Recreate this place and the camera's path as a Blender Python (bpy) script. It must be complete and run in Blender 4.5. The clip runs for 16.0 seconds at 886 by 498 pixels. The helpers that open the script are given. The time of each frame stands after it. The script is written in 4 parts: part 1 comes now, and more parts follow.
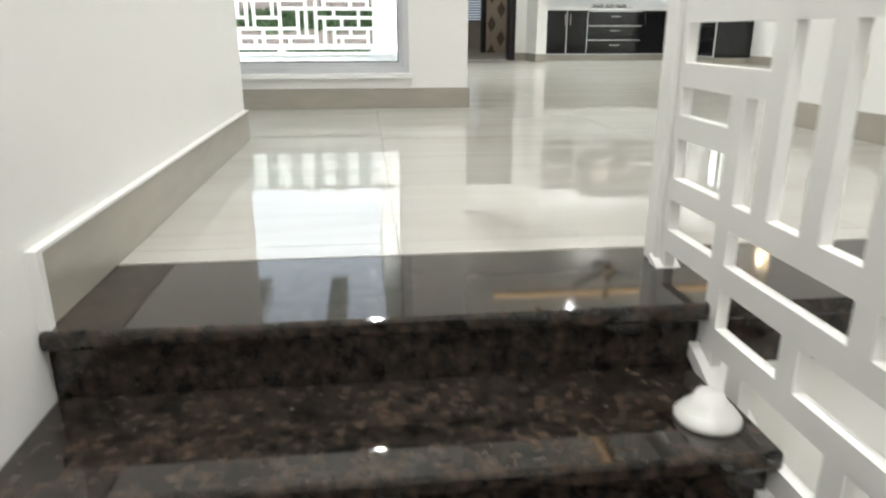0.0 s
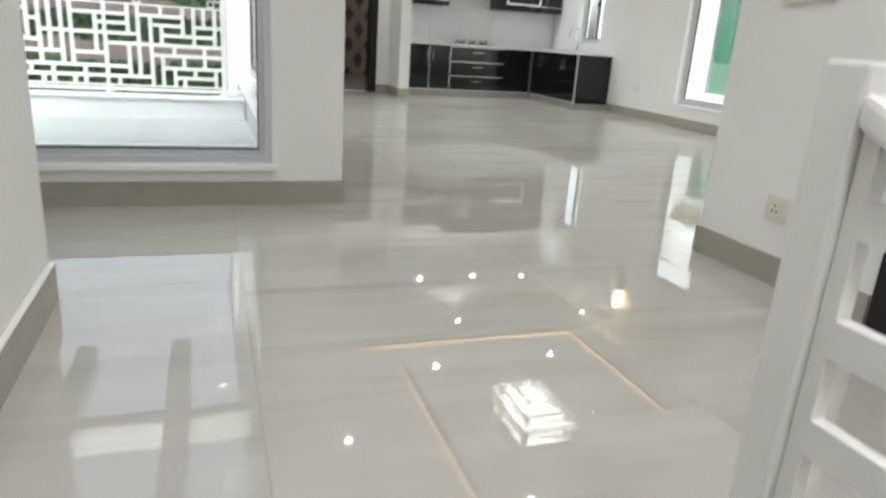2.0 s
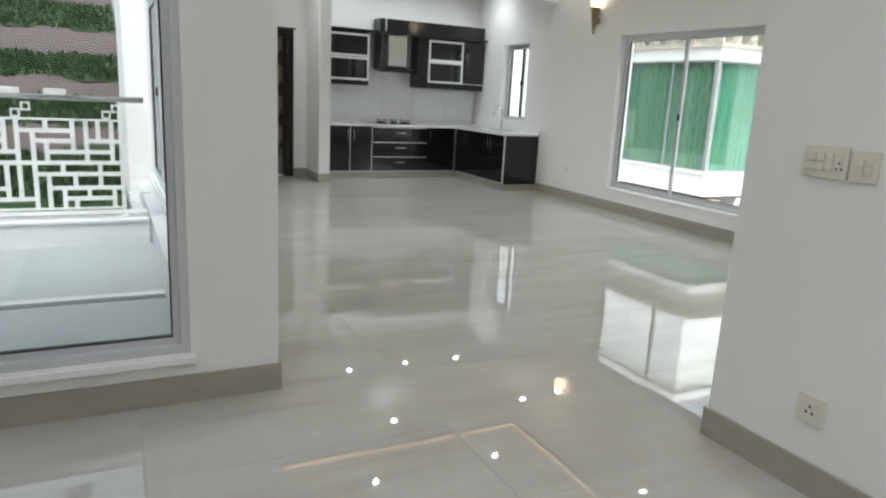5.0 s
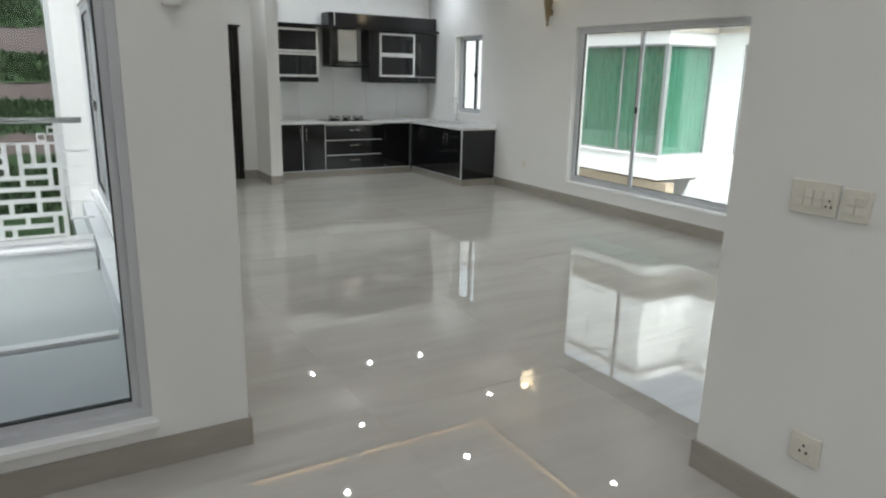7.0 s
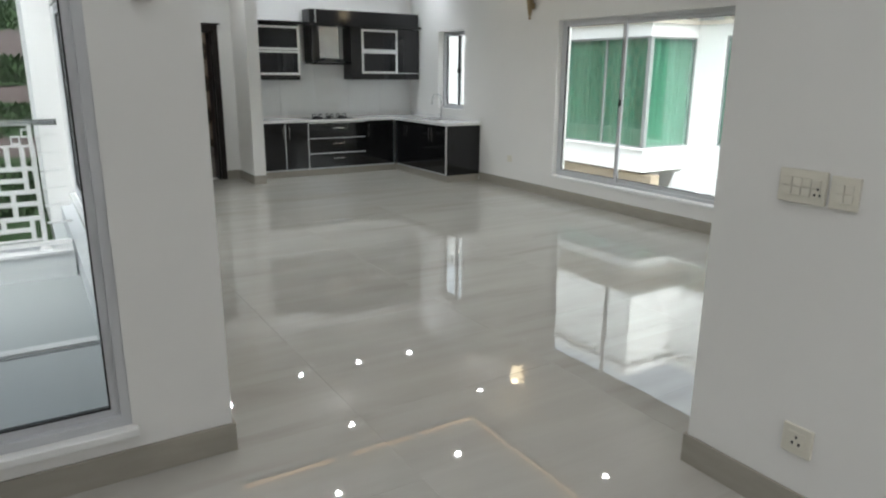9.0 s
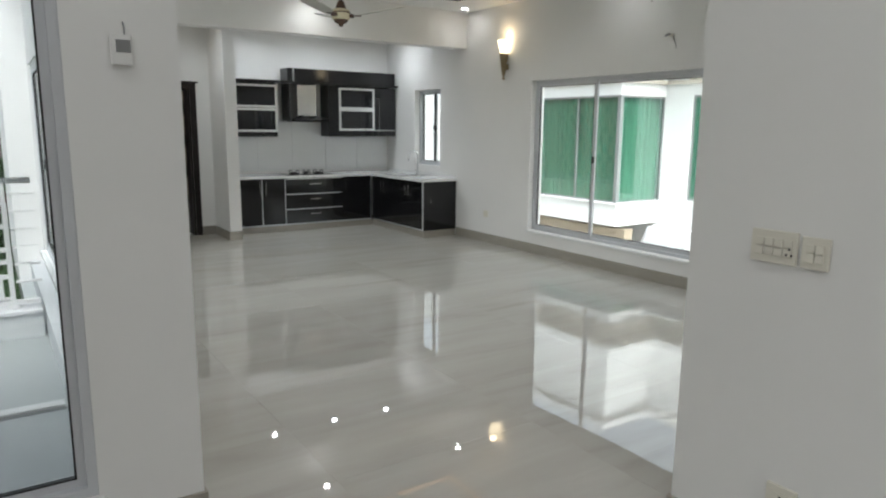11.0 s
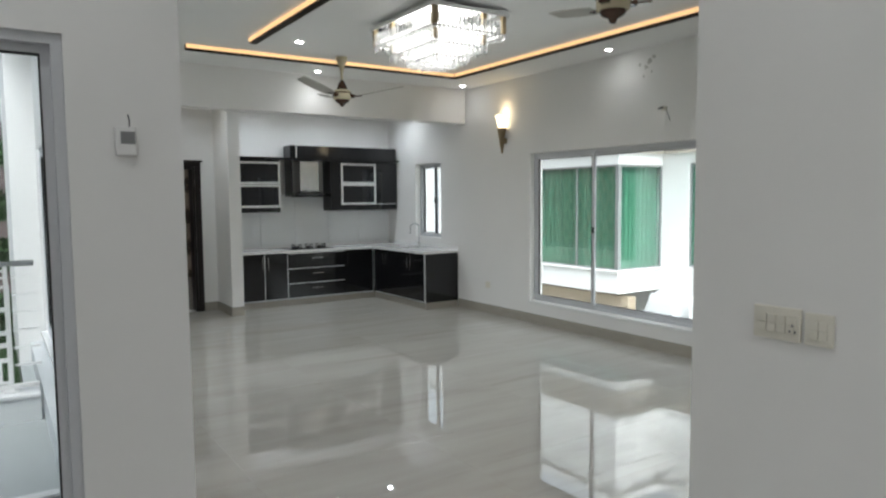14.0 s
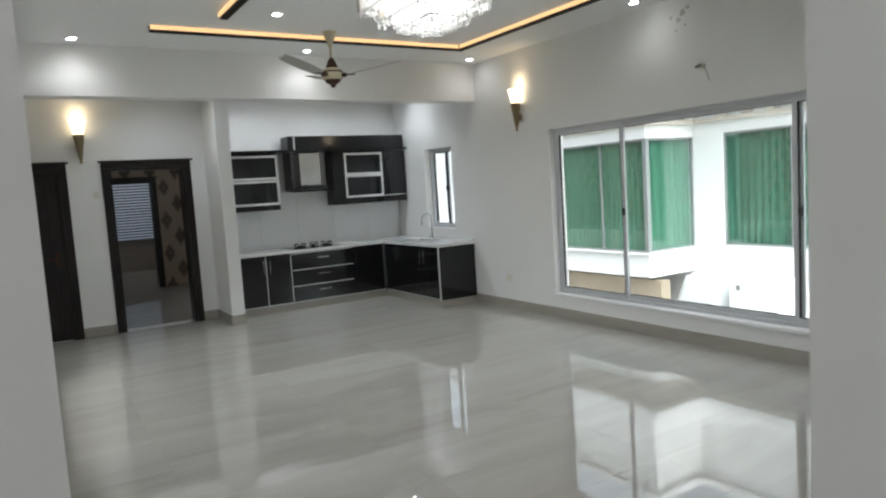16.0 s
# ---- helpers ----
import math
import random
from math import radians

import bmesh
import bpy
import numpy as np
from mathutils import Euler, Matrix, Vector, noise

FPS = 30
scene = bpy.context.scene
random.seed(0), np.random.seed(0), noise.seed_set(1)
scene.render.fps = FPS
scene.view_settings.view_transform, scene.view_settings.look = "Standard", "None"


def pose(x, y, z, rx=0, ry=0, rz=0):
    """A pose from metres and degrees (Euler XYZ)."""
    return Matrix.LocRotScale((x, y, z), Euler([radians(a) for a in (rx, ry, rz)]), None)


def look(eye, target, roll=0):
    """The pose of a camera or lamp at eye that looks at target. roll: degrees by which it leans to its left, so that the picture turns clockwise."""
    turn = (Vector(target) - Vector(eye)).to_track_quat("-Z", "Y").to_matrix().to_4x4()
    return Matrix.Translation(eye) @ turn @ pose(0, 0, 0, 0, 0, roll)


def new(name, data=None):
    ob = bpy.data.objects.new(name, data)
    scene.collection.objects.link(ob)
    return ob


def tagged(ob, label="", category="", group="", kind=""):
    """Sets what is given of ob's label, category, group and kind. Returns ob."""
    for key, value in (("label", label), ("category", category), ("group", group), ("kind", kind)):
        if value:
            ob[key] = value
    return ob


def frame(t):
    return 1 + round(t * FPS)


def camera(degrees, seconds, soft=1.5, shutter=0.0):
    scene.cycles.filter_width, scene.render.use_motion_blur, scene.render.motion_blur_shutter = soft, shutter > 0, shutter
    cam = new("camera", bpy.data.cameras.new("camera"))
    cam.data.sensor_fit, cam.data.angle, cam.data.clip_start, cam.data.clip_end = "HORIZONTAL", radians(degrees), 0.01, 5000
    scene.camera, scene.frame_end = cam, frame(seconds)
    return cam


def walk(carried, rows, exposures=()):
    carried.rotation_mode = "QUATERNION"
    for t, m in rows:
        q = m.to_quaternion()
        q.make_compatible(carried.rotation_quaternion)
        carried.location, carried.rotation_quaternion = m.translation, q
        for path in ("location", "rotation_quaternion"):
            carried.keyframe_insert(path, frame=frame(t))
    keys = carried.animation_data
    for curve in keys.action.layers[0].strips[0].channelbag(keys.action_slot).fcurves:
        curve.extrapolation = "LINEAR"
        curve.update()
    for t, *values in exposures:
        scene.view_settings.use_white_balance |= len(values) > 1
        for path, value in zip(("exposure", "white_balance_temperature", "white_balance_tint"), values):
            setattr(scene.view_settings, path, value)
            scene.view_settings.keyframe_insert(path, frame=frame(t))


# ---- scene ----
cam = camera(66.6, 16.0, soft=2.2, shutter=0.4)
EXPOSURE = 0.9
PATH = [
    (0, (0.437, 0.257, 0.481), (0.647, 2.149, -0.132), -0.0),
    (0.5, (0.351, 0.472, 0.591), (0.603, 2.353, -0.037), 1.8),
    (1, (0.375, 0.707, 0.688), (0.801, 2.551, 0.041), 1.2),
    (1.5, (0.42, 0.862, 0.842), (0.807, 2.694, 0.14), -0.1),
    (2, (0.403, 1.047, 0.944), (1.044, 2.845, 0.348), 3.9),
    (2.5, (0.354, 1.196, 1.074), (1.095, 2.977, 0.547), 2.9),
    (3, (0.435, 1.358, 1.099), (1.233, 3.111, 0.558), 2.1),
    (3.5, (0.459, 1.468, 1.265), (1.235, 3.247, 0.783), 3.7),
    (4, (0.442, 1.587, 1.304), (1.278, 3.36, 0.907), 4.1),
    (6.5, (0.434, 2.064, 1.598), (1.374, 3.743, 1.055), 1.4),
    (7, (0.45, 2.069, 1.614), (1.44, 3.733, 1.115), 1.4),
    (7.5, (0.463, 2.07, 1.612), (1.46, 3.726, 1.1), 1.6),
    (8, (0.489, 2.088, 1.6), (1.468, 3.744, 1.056), 0.9),
    (10.5, (0.484, 2.115, 1.616), (1.581, 3.743, 1.232), 0.3),
    (11, (0.481, 2.12, 1.629), (1.578, 3.754, 1.275), 0.6),
    (11.5, (0.497, 2.132, 1.653), (1.593, 3.774, 1.329), 0.6),
    (12, (0.472, 2.107, 1.684), (1.594, 3.757, 1.542), 0.8),
    (12.5, (0.452, 2.075, 1.721), (1.551, 3.746, 1.709), -0.0),
    (13, (0.434, 2.073, 1.724), (1.539, 3.74, 1.754), 0.0),
    (13.5, (0.429, 2.059, 1.705), (1.531, 3.728, 1.665), 0.5),
    (14, (0.495, 2.119, 1.676), (1.599, 3.78, 1.523), -0.5),
    (14.5, (0.624, 2.244, 1.65), (1.711, 3.909, 1.428), -2.3),
    (15, (0.789, 2.39, 1.646), (1.855, 4.069, 1.443), -1.3),
    (15.5, (0.933, 2.558, 1.651), (2.01, 4.233, 1.462), -1.3),
    (16, (1.075, 2.79, 1.659), (2.119, 4.486, 1.473), -3.6),
]
walk(cam, [(t, look(eye, target, roll)) for t, eye, target, roll in PATH],
     exposures=[(0.0, EXPOSURE + 1.4, 6430, 7), (0.5, EXPOSURE + 1.05, 6430, 7), (1.5, EXPOSURE + 0.75, 6400, 8), (3.0, EXPOSURE + 0.70, 6240, 8), (4.2, EXPOSURE + 0.55, 6200, 8), (6.5, EXPOSURE + 0.12, 6200, 8), (11.5, EXPOSURE + 0.12, 6200, 8), (12.5, EXPOSURE - 0.02, 6130, 8), (16.0, EXPOSURE + 0.02, 6100, 8)])

# ---- world and large lights ----
world = bpy.data.worlds.new("sky")
scene.world = world
world.use_nodes = True
wn = world.node_tree
sky = wn.nodes.new("ShaderNodeTexSky")
sky.sky_type = "NISHITA"
sky.sun_disc = False
sky.sun_elevation = radians(52)
sky.sun_rotation = radians(200)
sky.air_density, sky.dust_density, sky.ozone_density = 1.0, 6.0, 1.0
pale = wn.nodes.new("ShaderNodeHueSaturation")  # milky overcast
pale.inputs["Saturation"].default_value, pale.inputs["Value"].default_value = 0.25, 1.65
wn.links.new(sky.outputs[0], pale.inputs["Color"])
wn.links.new(pale.outputs[0], wn.nodes["Background"].inputs[0])
wn.nodes["Background"].inputs[1].default_value = 0.15

sun = new("sun", bpy.data.lights.new("sun", "SUN"))
sun.data.energy, sun.data.angle, sun.data.color = 1.2, radians(25), (1.0, 0.97, 0.92)
sun.matrix_world = look((0, 0, 20), (2.0, 8.0, 0))

DOWN_W, SCONCE_W, LOBBY_W, STAIR_W = 8.0, 0.5, 7.5, 28.0


# ---- materials ----
def mat(name, color, rough=0.5, metal=0.0, spec=0.5, vary=0.0, scale=6.0, bump=0.0, bump_scale=40.0,
        emit=None, power=0.0, stain=0.0, stretch=(1, 1, 1)):
    m = bpy.data.materials.new(name)
    m.use_nodes = True
    nt = m.node_tree
    b = nt.nodes["Principled BSDF"]
    b.inputs["Base Color"].default_value = (*color, 1)
    b.inputs["Roughness"].default_value = rough
    b.inputs["Metallic"].default_value = metal
    b.inputs["Specular IOR Level"].default_value = spec
    geo = nt.nodes.new("ShaderNodeNewGeometry")
    mp = nt.nodes.new("ShaderNodeMapping")
    mp.inputs["Scale"].default_value = stretch
    nt.links.new(geo.outputs["Position"], mp.inputs["Vector"])
    if vary:
        n = nt.nodes.new("ShaderNodeTexNoise")
        n.inputs["Scale"].default_value, n.inputs["Detail"].default_value = scale, 6
        nt.links.new(mp.outputs[0], n.inputs["Vector"])
        n2 = nt.nodes.new("ShaderNodeTexNoise")
        n2.inputs["Scale"].default_value, n2.inputs["Detail"].default_value = scale * 0.17, 2
        nt.links.new(mp.outputs[0], n2.inputs["Vector"])
        add = nt.nodes.new("ShaderNodeMath")
        add.operation = "ADD"
        nt.links.new(n.outputs[0], add.inputs[0])
        nt.links.new(n2.outputs[0], add.inputs[1])
        r = nt.nodes.new("ShaderNodeMapRange")
        r.inputs["From Min"].default_value, r.inputs["From Max"].default_value = 0.6, 1.4
        r.inputs["To Min"].default_value, r.inputs["To Max"].default_value = 1 - vary, 1 + vary * 0.5
        nt.links.new(add.outputs[0], r.inputs["Value"])
        mul = nt.nodes.new("ShaderNodeMix")
        mul.data_type, mul.blend_type = "RGBA", "MULTIPLY"
        mul.inputs["Factor"].default_value = 1
        mul.inputs["A"].default_value = (*color, 1)
        nt.links.new(r.outputs[0], mul.inputs["B"])
        nt.links.new(mul.outputs["Result"], b.inputs["Base Color"])
    if bump:
        n = nt.nodes.new("ShaderNodeTexNoise")
        n.inputs["Scale"].default_value, n.inputs["Detail"].default_value = bump_scale, 3
        nt.links.new(mp.outputs[0], n.inputs["Vector"])
        bp = nt.nodes.new("ShaderNodeBump")
        bp.inputs["Strength"].default_value, bp.inputs["Distance"].default_value = bump, 0.01
        nt.links.new(n.outputs[0], bp.inputs["Height"])
        nt.links.new(bp.outputs[0], b.inputs["Normal"])
    if emit:
        b.inputs["Emission Color"].default_value = (*emit, 1)
        b.inputs["Emission Strength"].default_value = power
    return m


def node(m, kind, **values):
    n = m.node_tree.nodes.new(kind)
    for k, v in values.items():
        n.inputs[k.replace("_", " ")].default_value = v
    return n


def ramp(m, stops):
    n = m.node_tree.nodes.new("ShaderNodeValToRGB")
    e = n.color_ramp.elements
    while len(e) < len(stops):
        e.new(0.5)
    for el, (p, c) in zip(e, stops):
        el.position, el.color = p, (*c, 1)
    return n


def floor_tile_material():
    """Polished grey-beige porcelain with soft veins along x."""
    m = mat("polished_porcelain", (0.5, 0.47, 0.42), 0.35, spec=0.0)
    nt, b = m.node_tree, m.node_tree.nodes["Principled BSDF"]
    geo, info = node(m, "ShaderNodeNewGeometry"), node(m, "ShaderNodeObjectInfo")
    off = node(m, "ShaderNodeMath")
    off.operation = "MULTIPLY"
    off.inputs[1].default_value = 37.0
    nt.links.new(info.outputs["Random"], off.inputs[0])
    comb = node(m, "ShaderNodeCombineXYZ")
    nt.links.new(off.outputs[0], comb.inputs["Z"])
    vadd = node(m, "ShaderNodeVectorMath")
    nt.links.new(geo.outputs["Position"], vadd.inputs[0])
    nt.links.new(comb.outputs[0], vadd.inputs[1])
    mp = node(m, "ShaderNodeMapping")
    mp.inputs["Scale"].default_value = (0.40, 2.6, 1)
    mp.inputs["Rotation"].default_value = (0, 0, radians(4))
    nt.links.new(vadd.outputs[0], mp.inputs["Vector"])
    n = node(m, "ShaderNodeTexNoise", Scale=1.6, Detail=5.0, Roughness=0.55, Distortion=0.5)
    nt.links.new(mp.outputs[0], n.inputs["Vector"])
    c = ramp(m, [(0.24, (0.42, 0.396, 0.355)), (0.40, (0.485, 0.464, 0.424)), (0.56, (0.515, 0.496, 0.457)), (0.76, (0.55, 0.532, 0.492))])
    nt.links.new(n.outputs[0], c.inputs[0])
    nt.links.new(c.outputs[0], b.inputs["Base Color"])
    w = node(m, "ShaderNodeTexNoise", Scale=1.8, Detail=1.0)
    nt.links.new(vadd.outputs[0], w.inputs["Vector"])
    bp = node(m, "ShaderNodeBump", Strength=0.03, Distance=0.02)
    nt.links.new(w.outputs[0], bp.inputs["Height"])
    # polish layer: mirror gloss, stronger at low angles
    gl, lw, mx = node(m, "ShaderNodeBsdfGlossy", Roughness=0.014), node(m, "ShaderNodeLayerWeight", Blend=0.5), node(m, "ShaderNodeMixShader")
    pw, ma = node(m, "ShaderNodeMath"), node(m, "ShaderNodeMath")
    pw.operation, ma.operation = "POWER", "MULTIPLY_ADD"
    pw.inputs[1].default_value = 2.0
    ma.inputs[1].default_value, ma.inputs[2].default_value = 0.45, 0.10
    nt.links.new(lw.outputs["Facing"], pw.inputs[0])
    nt.links.new(pw.outputs[0], ma.inputs[0])
    nt.links.new(bp.outputs[0], gl.inputs["Normal"])
    nt.links.new(ma.outputs[0], mx.inputs[0])
    nt.links.new(b.outputs[0], mx.inputs[1])
    nt.links.new(gl.outputs[0], mx.inputs[2])
    nt.links.new(mx.outputs[0], nt.nodes["Material Output"].inputs[0])
    return m


def granite_material():
    m = mat("dark_brown_granite", (0.03, 0.025, 0.022), 0.05, spec=0.5)
    nt, b = m.node_tree, m.node_tree.nodes["Principled BSDF"]
    geo = node(m, "ShaderNodeNewGeometry")
    v = node(m, "ShaderNodeTexVoronoi", Scale=38.0)
    n = node(m, "ShaderNodeTexNoise", Scale=26.0, Detail=6.0, Roughness=0.7)
    nt.links.new(geo.outputs["Position"], v.inputs["Vector"])
    nt.links.new(geo.outputs["Position"], n.inputs["Vector"])
    c1 = ramp(m, [(0.40, (0.014, 0.013, 0.012)), (0.54, (0.055, 0.042, 0.034)), (0.66, (0.085, 0.058, 0.043)), (0.78, (0.13, 0.115, 0.10))])
    nt.links.new(n.outputs[0], c1.inputs[0])
    mx = node(m, "ShaderNodeMix")
    mx.data_type, mx.blend_type = "RGBA", "MULTIPLY"
    mx.inputs["Factor"].default_value = 0.6
    c2 = ramp(m, [(0.1, (1, 1, 1)), (0.6, (0.25, 0.25, 0.25))])
    nt.links.new(v.outputs["Distance"], c2.inputs[0])
    nt.links.new(c1.outputs[0], mx.inputs["A"])
    nt.links.new(c2.outputs[0], mx.inputs["B"])
    nt.links.new(mx.outputs["Result"], b.inputs["Base Color"])
    return m


def glass_material(name, tint=(1, 1, 1), gloss=0.02, base=0.03):
    m = bpy.data.materials.new(name)
    m.use_nodes = True
    nt = m.node_tree
    nt.nodes.remove(nt.nodes["Principled BSDF"])
    out = nt.nodes["Material Output"]
    tr, gl = node(m, "ShaderNodeBsdfTransparent"), node(m, "ShaderNodeBsdfGlossy")
    tr.inputs[0].default_value = (*tint, 1)
    gl.inputs["Roughness"].default_value = gloss
    lw, mx = node(m, "ShaderNodeLayerWeight", Blend=0.5), node(m, "ShaderNodeMixShader")
    pw = node(m, "ShaderNodeMath")
    pw.operation = "POWER"
    pw.inputs[1].default_value = 4.0
    ma = node(m, "ShaderNodeMath")
    ma.operation = "MULTIPLY_ADD"
    ma.inputs[1].default_value, ma.inputs[2].default_value = 0.5, base
    nt.links.new(lw.outputs["Facing"], pw.inputs[0])
    nt.links.new(pw.outputs[0], ma.inputs[0])
    nt.links.new(ma.outputs[0], mx.inputs[0])
    nt.links.new(tr.outputs[0], mx.inputs[1])
    nt.links.new(gl.outputs[0], mx.inputs[2])
    nt.links.new(mx.outputs[0], out.inputs[0])
    return m


def wallpaper_material():
    """Tan paper with staggered dark medallions."""
    m = mat("damask_wallpaper", (0.42, 0.34, 0.25), 0.6)
    nt, b = m.node_tree, m.node_tree.nodes["Principled BSDF"]
    geo, sep = node(m, "ShaderNodeNewGeometry"), node(m, "ShaderNodeSeparateXYZ")
    nt.links.new(geo.outputs["Position"], sep.inputs[0])

    def op(kind, a, c=0.0):
        n = node(m, "ShaderNodeMath")
        n.operation = kind
        for i, q in enumerate((a, c)):
            if isinstance(q, (int, float)):
                n.inputs[i].default_value = q
            else:
                nt.links.new(q, n.inputs[i])
        return n.outputs[0]
    noise_n = node(m, "ShaderNodeTexNoise", Scale=26.0, Detail=4.0)
    nt.links.new(geo.outputs["Position"], noise_n.inputs["Vector"])
    u = op("DIVIDE", op("ADD", sep.outputs["X"], sep.outputs["Y"]), 0.46)
    v = op("DIVIDE", sep.outputs["Z"], 0.66)
    best = None
    for du in (0.0, 0.5):
        a = op("ABSOLUTE", op("SUBTRACT", op("FRACT", op("ADD", u, du)), 0.5))
        c = op("ABSOLUTE", op("SUBTRACT", op("FRACT", op("ADD", v, du)), 0.5))
        d = op("ADD", op("MULTIPLY", a, 1.25), c)
        best = d if best is None else op("MINIMUM", best, d)
    d = op("ADD", best, op("MULTIPLY", op("SUBTRACT", noise_n.outputs[0], 0.5), 0.34))
    c = ramp(m, [(0.0, (0.30, 0.23, 0.16)), (0.06, (0.10, 0.075, 0.055)), (0.25, (0.13, 0.10, 0.075)), (0.33, (0.42, 0.335, 0.25))])
    nt.links.new(d, c.inputs[0])
    nt.links.new(c.outputs[0], b.inputs["Base Color"])
    return m


def grass_material():
    m = mat("grass", (0.06, 0.11, 0.035), 0.9, spec=0.1)
    nt, b = m.node_tree, m.node_tree.nodes["Principled BSDF"]
    geo = node(m, "ShaderNodeNewGeometry")
    n = node(m, "ShaderNodeTexNoise", Scale=3.5, Detail=8.0, Roughness=0.7)
    nt.links.new(geo.outputs["Position"], n.inputs["Vector"])
    c = ramp(m, [(0.3, (0.012, 0.024, 0.008)), (0.5, (0.022, 0.042, 0.016)), (0.7, (0.045, 0.068, 0.03))])
    nt.links.new(n.outputs[0], c.inputs[0])
    nt.links.new(c.outputs[0], b.inputs["Base Color"])
    return m


PAINT = mat("wall_paint", (0.80, 0.79, 0.77), 0.55, spec=0.25, vary=0.035, scale=1.5, bump=0.04, bump_scale=160)
CEIL = mat("ceiling_paint", (0.82, 0.82, 0.81), 0.7, spec=0.2, vary=0.02, scale=1.0, bump=0.03, bump_scale=120)
TILE = floor_tile_material()
GROUT = mat("grout", (0.38, 0.37, 0.345), 0.5, vary=0.2, scale=30)
SKIRT = mat("skirting_tile", (0.35, 0.325, 0.28), 0.22, vary=0.14, scale=5, stretch=(1, 1, 4))
GRANITE = granite_material()
RAILW = mat("white_metal_paint", (0.80, 0.79, 0.77), 0.35, vary=0.03, scale=3)
ALU = mat("aluminium", (0.60, 0.61, 0.63), 0.4, metal=0.25, vary=0.06, scale=9)
ALU_BRIGHT = mat("brushed_aluminium_edge", (0.78, 0.78, 0.78), 0.32, metal=0.75, vary=0.04, scale=12)
GASKET = mat("black_gasket", (0.012, 0.012, 0.012), 0.6)
GLASS = glass_material("window_glass", (0.96, 0.985, 0.975))
GREEN_GLASS = glass_material("tinted_glass", (0.78, 0.90, 0.86), base=0.13)
GREY_FRAME = mat("grey_window_frame", (0.24, 0.25, 0.25), 0.45, vary=0.08, scale=8)
GREY_GLASS = glass_material("grey_tinted_glass", (0.73, 0.75, 0.755), base=0.03)
GRILLE = mat("pale_green_paint", (0.32, 0.55, 0.42), 0.5, vary=0.1, scale=6)
CURTAIN = mat("green_curtain", (0.17, 0.33, 0.25), 0.75, vary=0.2, scale=2.0)
BLACK = mat("gloss_black_laminate", (0.009, 0.009, 0.010), 0.09, spec=0.55, vary=0.3, scale=8)
BLACK_GLASS = mat("black_glass", (0.012, 0.012, 0.014), 0.03, spec=0.6)
STEEL = mat("stainless_steel", (0.62, 0.62, 0.62), 0.22, metal=1.0, vary=0.08, scale=20, stretch=(1, 1, 0.1))
CHROME = mat("chrome", (0.80, 0.80, 0.80), 0.06, metal=1.0)
QUARTZ = mat("white_quartz", (0.83, 0.83, 0.82), 0.12, vary=0.03, scale=30)
SPLASH = mat("white_gloss_wall_tile", (0.80, 0.81, 0.81), 0.10, vary=0.02, scale=4)
WOOD = mat("dark_stained_wood", (0.013, 0.009, 0.008), 0.33, spec=0.35, vary=0.4, scale=9, stretch=(6, 6, 0.6), bump=0.05, bump_scale=30)
BARWOOD = mat("matt_dark_wood", (0.016, 0.010, 0.007), 0.6, spec=0.2, vary=0.3, scale=9)
IVORY = mat("ivory_enamel", (0.62, 0.55, 0.38), 0.25, vary=0.05, scale=8)
BROWN = mat("brown_enamel", (0.07, 0.035, 0.022), 0.25)
BLADE = mat("fan_blade_paint", (0.42, 0.41, 0.37), 0.4, vary=0.05, scale=5)
GOLD = mat("antique_brass", (0.36, 0.28, 0.17), 0.35, metal=0.9, vary=0.2, scale=25)
PLASTIC = mat("ivory_plastic", (0.72, 0.69, 0.60), 0.35, vary=0.02, scale=6)
GREYP = mat("grey_plastic", (0.22, 0.22, 0.22), 0.4)
LED_WARM = mat("warm_led_strip", (0.9, 0.7, 0.4), 0.5, emit=(1.0, 0.60, 0.27), power=0.48)
LED_COOL = mat("downlight_lens", (0.9, 0.9, 0.9), 0.5, emit=(1.0, 0.97, 0.93), power=22.0)
SHADE = mat("frosted_glass_shade", (0.9, 0.8, 0.65), 0.5, emit=(1.0, 0.80, 0.50), power=1.7)
CHAND_LED = mat("chandelier_led", (0.9, 0.9, 0.9), 0.5, emit=(1.0, 0.96, 0.88), power=1.5)
CRYSTAL = mat("crystal", (0.88, 0.88, 0.87), 0.04, spec=0.9)
CRYSTAL.node_tree.nodes["Principled BSDF"].inputs["Transmission Weight"].default_value = 0.75
PAPER = wallpaper_material()
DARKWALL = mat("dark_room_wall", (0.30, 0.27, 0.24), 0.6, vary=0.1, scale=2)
EXTW = mat("exterior_white_paint", (0.80, 0.80, 0.79), 0.7, vary=0.06, scale=1.2, bump=0.08, bump_scale=60)
BALW = mat("weathered_white_paint", (0.68, 0.69, 0.69), 0.7, vary=0.1, scale=2)
DECK = mat("balcony_terrazzo", (0.43, 0.45, 0.445), 0.4, vary=0.08, scale=20)
MARBLE = mat("white_marble_strip", (0.72, 0.72, 0.70), 0.3, vary=0.1, scale=8)
TAN = mat("tan_render", (0.33, 0.27, 0.20), 0.8, vary=0.15, scale=4)
STONE = mat("beige_moulding", (0.60, 0.55, 0.48), 0.8, vary=0.15, scale=8)
CLOTH = mat("white_plastic_sheet", (0.50, 0.51, 0.52), 0.4, vary=0.05, scale=5)
SOIL = mat("soil_bank", (0.075, 0.056, 0.05), 0.9, vary=0.3, scale=2.5, bump=0.5, bump_scale=5)
GRASS = grass_material()
EARTH = mat("ground_earth", (0.20, 0.19, 0.15), 0.95, vary=0.25, scale=0.6)
